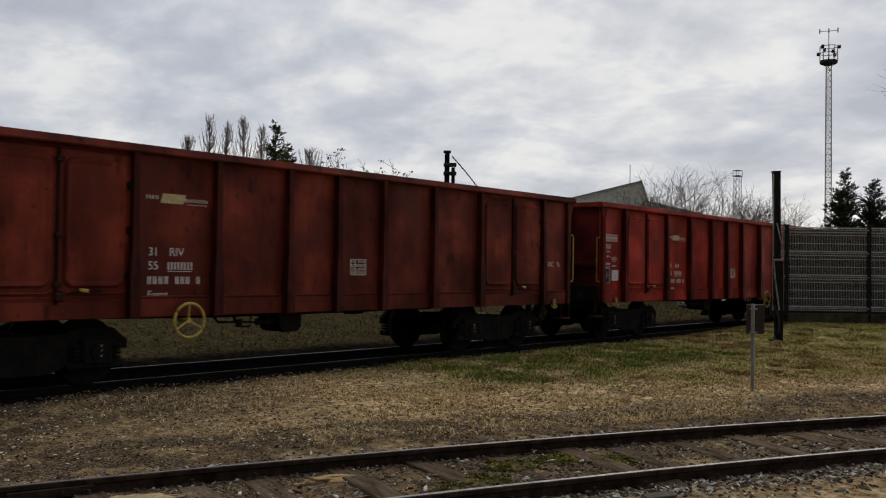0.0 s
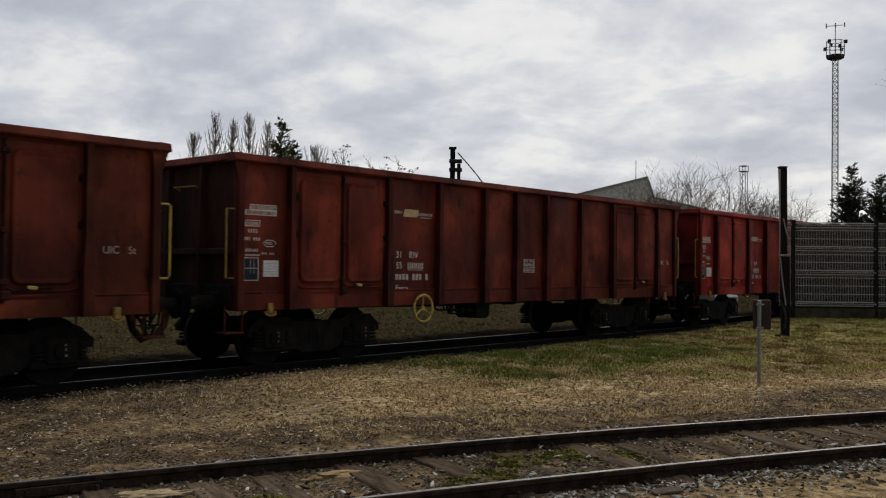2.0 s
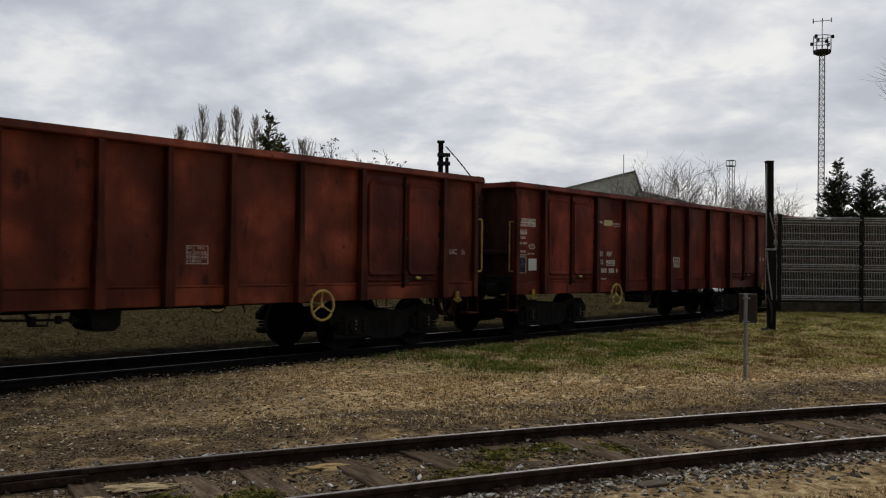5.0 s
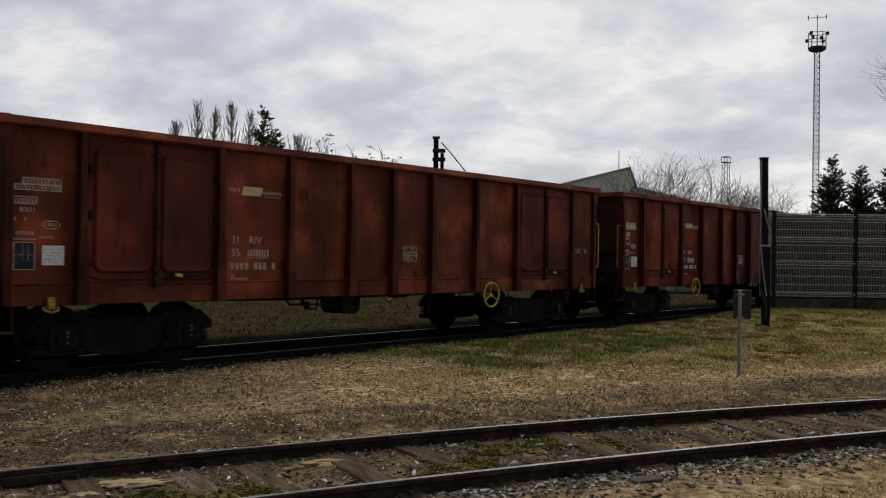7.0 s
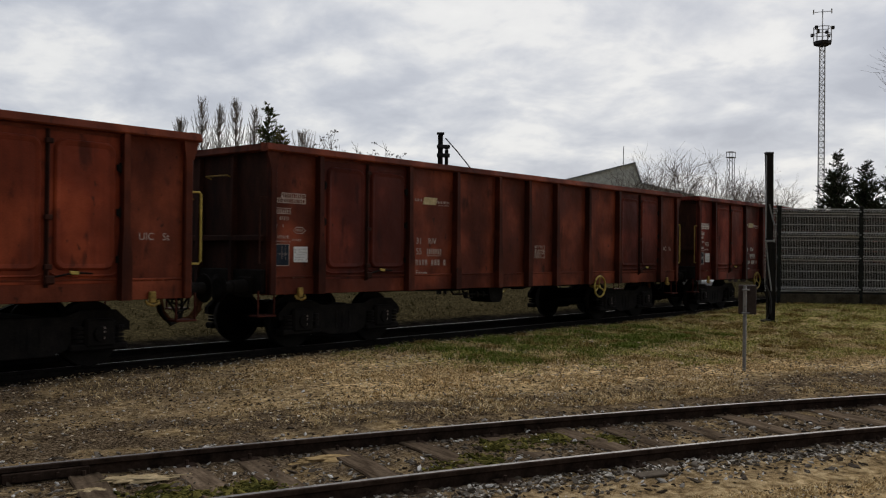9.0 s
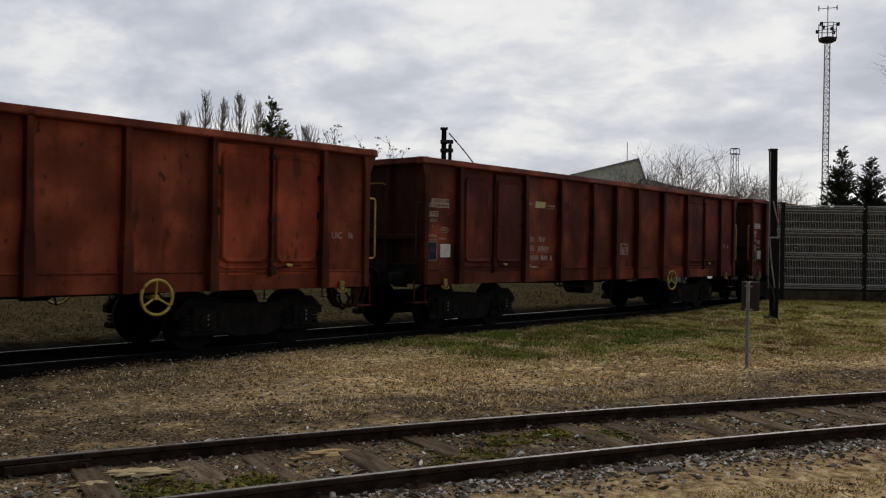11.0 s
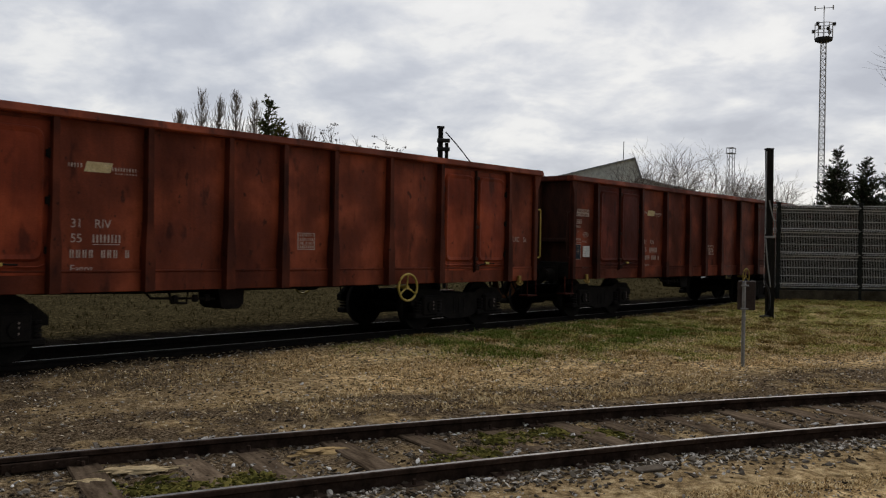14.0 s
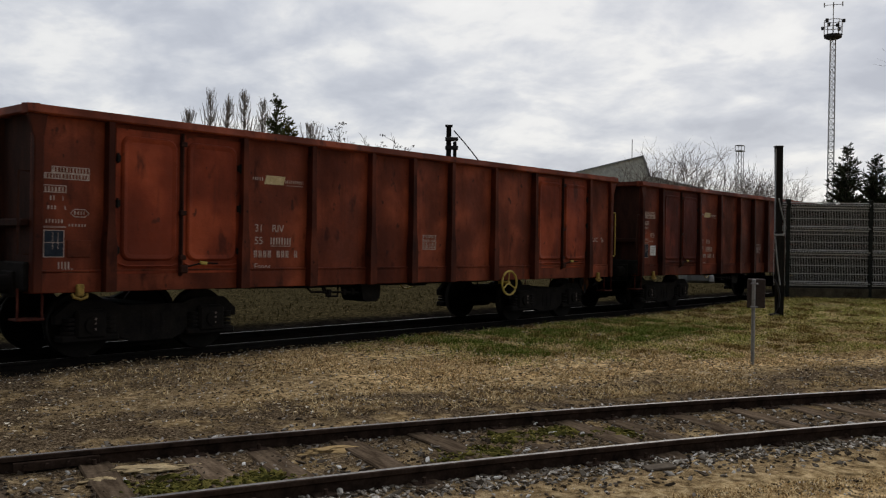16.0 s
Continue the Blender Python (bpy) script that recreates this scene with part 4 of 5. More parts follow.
        for y in (-0.875, 0.875):
            bm = lathe(bmesh.new(), [(L2 + 0.05, 0.13), (L2 + 0.36, 0.12), (L2 + 0.38, 0.09), (L2 + 0.58, 0.09), (L2 + 0.585, 0.22), (L2 + 0.60, 0.23), (L2 + 0.62, 0.15)], "X", 20, (0, y, 1.06 + BED))
            box(bm, (L2 + 0.07, y, 1.06 + BED), (0.05, 0.36, 0.34), 0.01)
            part("buffer", bm, BLACK, wg, at=turn, smooth=False)
        bm = box(bmesh.new(), (L2 + 0.18, 0, 1.04 + BED), (0.32, 0.07, 0.13), 0.03)
        tube(bm, [(L2 + 0.3, 0.02, 0.86), (L2 + 0.38, 0.03, 0.50), (L2 + 0.50, 0.03, 0.36), (L2 + 0.64, 0.02, 0.33)], 0.04, 6)
        tube(bm, [(L2 + 0.3, -0.06, 0.86), (L2 + 0.38, -0.05, 0.50), (L2 + 0.50, -0.05, 0.36), (L2 + 0.64, -0.06, 0.33)], 0.04, 6)
        part("draw_hook", bm, RUSTY_IRON, wg, at=turn)
        bm = tube(bmesh.new(), [(L2 + 0.06, -0.4, 0.8), (L2 + 0.14, -0.42, 0.48), (L2 + 0.32, -0.4, 0.31), (L2 + 0.52, -0.32, 0.36), (L2 + 0.64, -0.24, 0.52)], 0.026, 6)
        tube(bm, [(L2 + 0.05, -0.95, 0.74), (L2 + 0.08, -0.95, 0.40)], 0.022, 6)
        tube(bm, [(L2 + 0.05, -0.7, 0.74), (L2 + 0.2, -0.72, 0.52), (L2 + 0.42, -0.7, 0.58), (L2 + 0.5, -0.62, 0.78)], 0.02, 6)
        part("air_hose", bm, BLACK, wg, at=turn)
        bm = tube(bmesh.new(), [(L2 + 0.02, -W2 + 0.02, 2.36), (L2 + 0.15, -W2 - 0.02, 2.36), (L2 + 0.18, -W2 - 0.02, 2.33), (L2 + 0.18, -W2 - 0.02, 1.32), (L2 + 0.15, -W2 - 0.02, 1.29), (L2 + 0.02, -W2 + 0.02, 1.29)], 0.019, 6)
        part("handrail", bm, YELLOW if s > 0 else YELLOW_DIRTY, wg, "yellow shunter's handrail", at=turn)
        bm = tube(bmesh.new(), [(L2 + 0.02, W2 - 0.02, 2.36), (L2 + 0.17, W2, 2.36), (L2 + 0.17, W2, 1.29), (L2 + 0.02, W2 - 0.02, 1.29)], 0.017, 6)
        part("handrail", bm, GRIME_AND_SHADE if number > 2 and s < 0 else YELLOW_DIRTY, wg, "dirty shunter's handrail", at=turn)
        for y in (-1, 1):
            bm = box(bmesh.new(), (L2 - 0.02, y * (W2 - 0.14), 0.44), (0.36, 0.26, 0.03), 0.006)
            for k in (-0.16, 0.16):
                tube(bm, [(L2 - 0.02 + k, y * (W2 - 0.05), 0.44), (L2 - 0.02 + k, y * (W2 - 0.05), 0.85)], 0.016, 6)
            part("foot_step", bm, STEP_RED, wg, "rusty red foot step", at=turn)
        for y, z, w in ((-0.9, 2.42, 0.36), (0.1, 2.75, 0.6)):
            bm = tube(bmesh.new(), [(L2, y - w / 2, z - 0.04), (L2 + 0.11, y - w / 2, z), (L2 + 0.11, y + w / 2, z), (L2, y + w / 2, z - 0.04)], 0.014, 6)
            part("end_grip", bm, YELLOW_DIRTY, wg, "thin dirty grip bar", at=turn)
    # underframe
    for y in (-0.35, 0.35):
        part("centre_sill", box(bmesh.new(), (0, y, 0.9), (2 * L2 - 0.2, 0.14, 0.3), 0.01), BLACK, wg)
    for k in range(6):
        part("cross_member", box(bmesh.new(), (-3.3 + 1.32 * k, 0, 0.92), (0.12, 2 * W2 - 0.3, 0.2), 0.01), BLACK, wg)
    prof = ((-1.12, 0.78), (-1.06, 0.50), (-0.98, 0.45), (-0.72, 0.45), (-0.64, 0.52), (-0.62, 0.78))
    bm = loft(bmesh.new(), [[(x, y, z) for x, z in prof] for y in (-1.18, -1.10, -0.62)])
    part("equipment_box", bm, BLACK, wg)
    part("air_tank", lathe(bmesh.new(), [(0.35, 0.05), (0.4, 0.14), (1.2, 0.14), (1.25, 0.05)], "X", 16, (0, 0.55, 0.78)), BLACK, wg)
    bm = bmesh.new()
    tube(bm, [(-2.4, -1.2, 0.76), (-2.3, -1.2, 0.66), (-1.6, -1.2, 0.64), (-1.2, -1.2, 0.62)], 0.02, 6)
    tube(bm, [(-2.0, -1.18, 0.78), (-1.95, -1.2, 0.58), (-1.7, -1.2, 0.57), (-1.66, -1.18, 0.78)], 0.022, 6)
    for x in (-1.9, -1.55, -1.35):
        box(bm, (x, -1.2, 0.64), (0.09, 0.07, 0.11), 0.015)
    part("valve_gear", bm, BLACK, wg)
    part("brake_cylinder", lathe(bmesh.new(), [(1.7, 0.06), (1.74, 0.15), (2.15, 0.15), (2.2, 0.1), (2.6, 0.04)], "X", 16, (0, 0.3, 0.76)), BLACK, wg)
    bm = bmesh.new()
    tube(bm, [(-4.0, -0.95, 0.76), (-2.2, -1.0, 0.73), (0.6, -1.0, 0.74), (3.4, -0.9, 0.76)], 0.016, 6)
    tube(bm, [(-3.6, -0.3, 0.72), (3.6, -0.3, 0.71)], 0.02, 6)
    for x in (-1.9, -1.2, 1.6, 2.4):
        tube(bm, [(x, -1.0, 0.82), (x + 0.05, -1.0, 0.62)], 0.015, 5)
    part("brake_rigging", bm, BLACK, wg)
    marks(wg, -W2 - 0.004, number, faded)
    sets = bogie(wg, -5.2) + bogie(wg, 4.9)
    return wg, sets


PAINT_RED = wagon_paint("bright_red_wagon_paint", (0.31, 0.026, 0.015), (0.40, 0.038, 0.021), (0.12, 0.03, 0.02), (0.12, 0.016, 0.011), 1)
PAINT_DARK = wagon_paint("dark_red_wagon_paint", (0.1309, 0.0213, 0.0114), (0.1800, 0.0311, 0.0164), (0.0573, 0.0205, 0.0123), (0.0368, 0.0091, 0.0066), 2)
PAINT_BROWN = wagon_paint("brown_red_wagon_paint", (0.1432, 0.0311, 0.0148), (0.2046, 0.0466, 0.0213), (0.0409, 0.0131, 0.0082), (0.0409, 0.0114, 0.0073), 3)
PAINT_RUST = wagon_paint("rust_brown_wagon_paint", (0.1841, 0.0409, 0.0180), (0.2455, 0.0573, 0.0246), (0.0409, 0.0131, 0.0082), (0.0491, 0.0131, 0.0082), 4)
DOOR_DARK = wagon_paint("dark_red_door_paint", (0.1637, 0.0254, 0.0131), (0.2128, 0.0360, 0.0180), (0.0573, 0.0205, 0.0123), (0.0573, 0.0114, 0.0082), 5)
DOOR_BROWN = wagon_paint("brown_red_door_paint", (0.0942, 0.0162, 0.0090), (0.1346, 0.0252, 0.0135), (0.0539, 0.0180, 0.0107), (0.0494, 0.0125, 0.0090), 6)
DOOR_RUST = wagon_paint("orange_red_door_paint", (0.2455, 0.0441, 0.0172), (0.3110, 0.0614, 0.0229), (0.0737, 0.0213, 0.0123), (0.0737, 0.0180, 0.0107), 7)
# darkened copies of the wall paints: the ribs' shade is in the colour
RIB_RED_SHADED = wagon_paint("bright_red_shaded_rib_paint", (0.0871, 0.0071, 0.0044), (0.1188, 0.0111, 0.0064), (0.0396, 0.0119, 0.0079), (0.0297, 0.0047, 0.0035), 1)
RIB_DARK_SHADED = wagon_paint("dark_red_shaded_rib_paint", (0.0634, 0.0103, 0.0055), (0.0871, 0.0151, 0.0079), (0.0277, 0.0099, 0.0059), (0.0178, 0.0044, 0.0032), 2)
RIB_BROWN_SHADED = wagon_paint("brown_red_shaded_rib_paint", (0.0693, 0.0151, 0.0071), (0.0990, 0.0226, 0.0103), (0.0198, 0.0064, 0.0040), (0.0198, 0.0055, 0.0035), 3)
RIB_RUST_SHADED = wagon_paint("rust_brown_shaded_rib_paint", (0.0891, 0.0198, 0.0087), (0.1188, 0.0277, 0.0119), (0.0198, 0.0064, 0.0040), (0.0238, 0.0064, 0.0040), 4)
TRAIN = [
    (42.03, make_wagon(0, PAINT_DARK, DOOR_DARK, PAINT_DARK, RIB_DARK_SHADED, 2.88, "dark red open freight wagon behind the fence")),
    (26.30, make_wagon(1, PAINT_RED, PAINT_RED, PAINT_RED, RIB_RED_SHADED, 2.88, "bright red open freight wagon with white stencils", False)),
    (10.60, make_wagon(2, PAINT_DARK, DOOR_DARK, PAINT_DARK, RIB_DARK_SHADED, -3.0, "dark red open freight wagon with yellow hand wheel", False)),
    (-5.01, make_wagon(4, PAINT_BROWN, DOOR_BROWN, PAINT_BROWN, RIB_BROWN_SHADED, 2.88, "brown-red open freight wagon with rusty sides")),
    (-20.75, make_wagon(3, PAINT_RUST, DOOR_RUST, PAINT_RUST, RIB_RUST_SHADED, 2.88, "rust-brown open freight wagon with orange-red doors")),
]

make_ground()
make_tracks()


# ---- fence, posts and signs ----
def make_fence():
    a, u = Vector((28.02, 10.52, 0)), Vector((1.67, -1.89, 0)).normalized()
    ang = math.degrees(math.atan2(u.y, u.x))
    fence = tagged(empty("mesh_fence", pose(*a, 0, 0, ang)), "tall galvanised mesh fence with dark posts on a concrete plinth", "fence")
    folds = ((2.837, 2.98), (2.127, 2.254), (1.40, 1.528), (0.444, 0.56))
    wires = (2.75, 2.49, 2.012, 1.775, 1.30, 1.055, 0.80)

    def mesh_of(x0, x1):
        """Welded wire panel: upright wires that kink outwards at four folds, and level wires."""
        bm, n = bmesh.new(), int((x1 - x0) / 0.0494)
        for z in wires:
            box(bm, ((x0 + x1) / 2, -0.006, z), (x1 - x0, 0.012, 0.020))
        for lo, hi in folds:
            for z, y in ((lo, 0.0), (hi, 0.0)):
                box(bm, ((x0 + x1) / 2, y - 0.006, z), (x1 - x0, 0.012, 0.026))
            box(bm, ((x0 + x1) / 2, -0.075, (lo + hi) / 2), (x1 - x0, 0.012, 0.012))
        path = [(0.0, 0.42)]
        for lo, hi in folds[::-1]:
            path += [(0.0, lo), (-0.07, (lo + hi) / 2), (0.0, hi)]
        for k in range(n + 1):
            tube(bm, [(x0 + k * 0.0494, y, z) for y, z in path], 0.0058, 4)
        return bm
    bm = mesh_of(0.05, 2.50)
    me = bpy.data.meshes.new("mesh_panel")
    bm.to_mesh(me)
    bm.free()
    me.materials.append(GALV_DULL)
    pm = bpy.data.meshes.new("fence_post")
    bm = box(bmesh.new(), (0, 0, 1.5), (0.12, 0.12, 3.1), 0.01)
    box(bm, (0, 0, 3.06), (0.14, 0.14, 0.03), 0.008)
    bm.to_mesh(pm)
    bm.free()
    pm.materials.append(DARK_GREEN)
    for k in range(6):
        share("fence_post", pm, fence, pose(k * 2.54, 0, 0))
        share("mesh_panel", me, fence, pose(k * 2.54 + 0.02, -0.02, 0))
        part("plinth", box(bmesh.new(), (k * 2.54 + 1.27, 0.02, 0.14), (2.5, 0.16, 0.44), 0.02), CONCRETE, fence)
    part("mesh_panel", mesh_of(-0.42, -0.06), GALV_DULL, fence)
    # dark screening boards behind the wires
    slat = bpy.data.meshes.new("slat")
    bm = box(bmesh.new(), (1.26, 0.05, 0), (2.46, 0.012, 0.308), 0.004)
    bm.to_mesh(slat)
    bm.free()
    slat.materials.append(SCREEN)
    for k in range(6):
        for r in range(8):
            share("slat", slat, fence, pose(k * 2.54 + 0.02, 0, 0.575 + r * 0.317))
        part("foot_rail", box(bmesh.new(), (k * 2.54 + 1.27, 0.0, 0.385), (2.44, 0.05, 0.05), 0.008), DARK_GREEN, fence)


def make_posts():
    # tarred gate post beside the line
    x, y = 22.86, 8.82
    g = ground_z(x, y) - 0.05
    post = tagged(empty("gate_post", pose(x, y, g, 0, 0, -48)), "tall tarred timber post with a steel stay beside the line", "post")
    rings = [[(a - w, -d, z), (a + w, -d, z), (a + w, d, z), (a - w, d, z)] for z, a, w, d in ((0, 0.03, 0.07, 0.06), (2.1, 0.0, 0.075, 0.065), (3.2, -0.012, 0.078, 0.07), (4.29, -0.03, 0.085, 0.075))]
    part("timber", loft(bmesh.new(), rings), TARRED, post)
    part("cap", box(bmesh.new(), (-0.035, 0, 4.31), (0.20, 0.18, 0.035), 0.008), DARK_METAL, post)
    part("edge_strip", box(bmesh.new(), (-0.115, -0.05, 3.2), (0.02, 0.05, 2.1), 0.004), GALV, post, "grey steel edge strip")
    bm = box(bmesh.new(), (-0.02, -0.09, 2.08), (0.26, 0.05, 0.05), 0.008)
    part("bracket", bm, GALV, post)
    part("lower_plank", loft(bmesh.new(), [[(a, -0.13, z), (b, -0.13, z), (b, -0.075, z), (a, -0.075, z)] for z, a, b in ((-0.12, 0.02, 0.11), (0.7, 0.0, 0.12), (2.05, -0.10, 0.11))]), TARRED, post)
    part("strut", tube(bmesh.new(), [(-0.14, -0.15, 2.04), (-0.09, -0.15, 1.5), (0.0, -0.16, 0.82)], 0.018, 6), GALV, post, "thin grey steel strut")
    bm = tube(bmesh.new(), [(-0.06, -0.14, 3.0), (0.02, -0.14, 2.65), (0.085, -0.14, 2.45), (0.09, -0.14, 2.12)], 0.016, 6)
    part("stay_pipe", bm, GALV, post, "grey steel pipe")
    part("brace", tube(bmesh.new(), [(-0.14, -0.14, 0.95), (-0.05, -0.15, 0.78), (0.0, -0.15, 0.55), (-0.02, -0.15, 0.28), (-0.12, -0.15, 0.1)], 0.028, 6), DARK_METAL, post)
    part("foot_iron", box(bmesh.new(), (-0.12, -0.1, 0.05), (0.24, 0.12, 0.10), 0.02), DARK_METAL, post)
    # small marker with a box on a slim post
    x, y = 13.32, 5.5
    g = ground_z(x, y)
    sign = tagged(empty("track_marker", pose(x, y, g, 0, 0, -68)), "slim galvanised post with a small dark box", "marker post")
    part("pole", tube(bmesh.new(), [(0, 0, -0.1), (0, 0, 1.27)], 0.029, 10), GALV, sign)
    bm = box(bmesh.new(), (0.035, 0.1, 1.06), (0.26, 0.10, 0.44), 0.012)
    part("box", bm, plain("brown_box_paint", (0.05, 0.038, 0.035), (0.085, 0.065, 0.06), 4.0, 0.6), sign, "dark brown metal box")
    for z in (0.86, 1.21):
        part("clamp", box(bmesh.new(), (0.01, 0.0, z), (0.11, 0.075, 0.022), 0.004), GALV, sign)
    # dark twin pole behind the train, with its guy wire
    x, y = 27.72, 24.02
    g = ground_z(x, y)
    pole = tagged(empty("twin_pole", pose(x, y, g, 0, 0, -48)), "dark tarred twin pole with clamps and a guy wire", "pole")
    for k, top in ((-0.1, 6.45), (0.15, 5.85)):
        part("timber", box(bmesh.new(), (k, 0, top / 2), (0.20 if k < 0 else 0.14, 0.2, top), 0.02), TARRED, pole)
    for z in (5.6, 5.95):
        part("clamp", box(bmesh.new(), (0.02, 0, z), (0.52, 0.3, 0.14), 0.02), DARK_METAL, pole)
    part("cap", box(bmesh.new(), (-0.1, 0, 6.48), (0.3, 0.26, 0.08), 0.01), DARK_METAL, pole)
    part("guy_wire", tube(bmesh.new(), [(0.1, 0, 6.3), (0.55, -0.02, 5.8), (0.9, 0, 5.38), (5.0, 0, 0.1)], 0.025, 5), DARK_METAL, pole)


# ---- tower, hall, distance ----
def make_tower():
    x, y, top = 111.2, 36.8, 27.0
    tw = tagged(empty("light_tower", pose(x, y, -0.3, 0, 0, 20)), "tall slender lattice tower with a lamp platform", "tower")
    bm = bmesh.new()
    w0, w1, n = 0.37, 0.28, 40
    cs = ((-1, -1), (1, -1), (1, 1), (-1, 1))
    for a, b in cs:
        tube(bm, [(a * w0, b * w0, 0), (a * w1, b * w1, top)], 0.06, 4)
    for i in range(n):
        z0, z1 = top * i / n, top * (i + 1) / n
        k0, k1 = w0 + (w1 - w0) * i / n, w0 + (w1 - w0) * (i + 1) / n
        for j in range(4):
            (a, b), (c, d) = cs[j], cs[(j + 1) % 4]
            tube(bm, [(a * k0, b * k0, z0), (c * k1, d * k1, z1)], 0.032, 4)
            tube(bm, [(a * k0, b * k0, z0), (c * k0, d * k0, z0)], 0.03, 4)
    part("lattice_mast", bm, TOWER_STEEL, tw)
    part("platform", lathe(bmesh.new(), [(top - 0.1, 0.6), (top + 0.1, 1.0), (top + 0.4, 1.08), (top + 0.45, 1.0)], "Z", 10), DARK_METAL, tw)
    bm = bmesh.new()
    for j in range(10):
        a = 2 * math.pi * j / 10
        tube(bm, [(1.02 * math.cos(a), 1.02 * math.sin(a), top + 0.5), (1.02 * math.cos(a), 1.02 * math.sin(a), top + 2.1)], 0.045, 4)
    for h in (1.3, 2.1):
        tube(bm, [(1.02 * math.cos(2 * math.pi * j / 10), 1.02 * math.sin(2 * math.pi * j / 10), top + h) for j in range(10)], 0.045, 4, closed=True)
    part("railing", bm, TOWER_STEEL, tw)
    for j in range(6):
        a = 2 * math.pi * j / 6 + 0.4
        part("floodlight", box(bmesh.new(), (1.15 * math.cos(a), 1.15 * math.sin(a), top + 2.0 - (j % 2) * 0.7), (0.5, 0.36, 0.34), 0.04), DARK_METAL, tw)
    bm = tube(bmesh.new(), [(0, 0, top), (0, 0, top + 4.3)], 0.05, 5)
    tube(bm, [(0, -1.0, top + 4.0), (0, 1.0, top + 4.0)], 0.04, 4)
    for k in (-1.0, 0.0, 1.0):
        tube(bm, [(0, k, top + 3.75), (0, k, top + 4.3)], 0.07, 4)
    part("aerial", bm, TOWER_STEEL, tw)
    far = tagged(empty("far_mast", pose(144.9, 62.5, -0.3)), "small distant lattice mast with a lamp head", "tower")
    bm = bmesh.new()
    for a, b in cs:
        tube(bm, [(a * 0.5, b * 0.5, 0), (a * 0.45, b * 0.45, 18.0)], 0.05, 4)
    for i in range(16):
        for j in range(4):
            (a, b), (c, d) = cs[j], cs[(j + 1) % 4]
            tube(bm, [(a * 0.48, b * 0.48, i * 1.12), (c * 0.48, d * 0.48, i * 1.12 + 1.12)], 0.03, 4)
    part("lattice_mast", bm, TOWER_STEEL, far)
    bm = box(bmesh.new(), (0, 0, 18.1), (1.5, 1.2, 0.16), 0.05)
    box(bm, (0, 0, 19.0), (1.4, 1.1, 0.10), 0.03)
    for a, b in cs:
        tube(bm, [(a * 0.66, b * 0.5, 18.1), (a * 0.66, b * 0.5, 19.0)], 0.05, 4)
    part("lamp_head", bm, TOWER_STEEL, far)


def make_hall():
    """Sheet-metal hall: only its sawtooth roof shows over the wagons."""
    hall = tagged(empty("metal_hall", pose(80.6, 44.7, -0.3, 0, 0, -48.6)), "grey-green sheet-metal industrial hall with a sawtooth roof", "building")
    front = [(-16.0, 0), (-16.0, 6.7), (0.0, 10.9), (0.65, 8.9), (6.0, 7.7), (6.0, 0)]
    part("front_wall", loft(bmesh.new(), [[(x, y, z) for x, z in front] for y in (0.0, 0.3)]), HALL_METAL, hall)
    for a, b in zip(front[1:-1], front[2:-1] + [front[-2]]):
        if a == b:
            continue
        d = Vector((b[0] - a[0], 0, b[1] - a[1])).normalized()
        nrm = Vector((-d.z, 0, d.x)) * 0.1
        p = [(a[0] - 0.1 * d.x, -0.15, a[1]), (b[0] + 0.1 * d.x, -0.15, b[1])]
        q = [(x, 24.0, z) for x, _, z in p]
        ring = lambda h: [tuple(Vector(v) + nrm * h) for v in (p[0], p[1], q[1], q[0])]
        part("roof", loft(bmesh.new(), [ring(0.05), ring(1.2)]), HALL_ROOF, hall)
    for k in range(20):
        x = -15.6 + k * 0.8
        part("wall_panel", box(bmesh.new(), (x, -0.02, 3.3 + (x + 16) * 0.1), (0.74, 0.05, 6.4 + (x + 16) * 0.24)), HALL_METAL, hall)
    part("side_wall", box(bmesh.new(), (5.85, 12, 3.8), (0.3, 23.4, 7.6)), HALL_METAL, hall)
    part("aerial", tube(bmesh.new(), [(-1.0, 0.4, 10.4), (-1.0, 0.4, 12.6)], 0.035, 4), DARK_METAL, hall)


def twigs(vs, fs, p, q, r0, r1):
    """A three-sided twig from p to q."""
    d = (q - p).normalized()
    a = d.orthogonal().normalized()
    b = d.cross(a)
    k = len(vs)
    for c, r in ((p, r0), (q, r1)):
        for j in range(3):
            t = 2.0944 * j
            vs.append(tuple(c + a * math.cos(t) * r + b * math.sin(t) * r))
    for j in range(3):
        fs.append((k + j, k + (j + 1) % 3, k + 3 + (j + 1) % 3, k + 3 + j))


def grow(vs, fs, p, d, length, r, depth, rnd, spread, up, kids):
    q = p
    for i in range(3):
        d = (d + Vector((rnd.gauss(0, 1), rnd.gauss(0, 1), rnd.gauss(0, 1))) * 0.12 + Vector((0, 0, up))).normalized()
        n = q + d * length / 3
        twigs(vs, fs, q, n, r * (1 - i * 0.22), r * (1 - (i + 1) * 0.22))
        if depth:
            for _ in range(kids if i else max(kids - 1, 1)):
                side = d.orthogonal().normalized()
                side.rotate(Matrix.Rotation(rnd.uniform(0, 6.3), 3, d))
                grow(vs, fs, q.lerp(n, rnd.random()), (d + side * spread * rnd.uniform(0.6, 1.3)).normalized(), length * rnd.uniform(0.45, 0.7), r * 0.55, depth - 1, rnd, spread, up, kids)
        q = n


def mesh_part(name, vs, fs, material, parent, label=""):
    me = bpy.data.meshes.new(name)
    me.from_pydata(vs, [], fs)
    me.materials.append(material)
    ob = new(name, me)
    ob.parent = parent
    return tagged(ob, label)


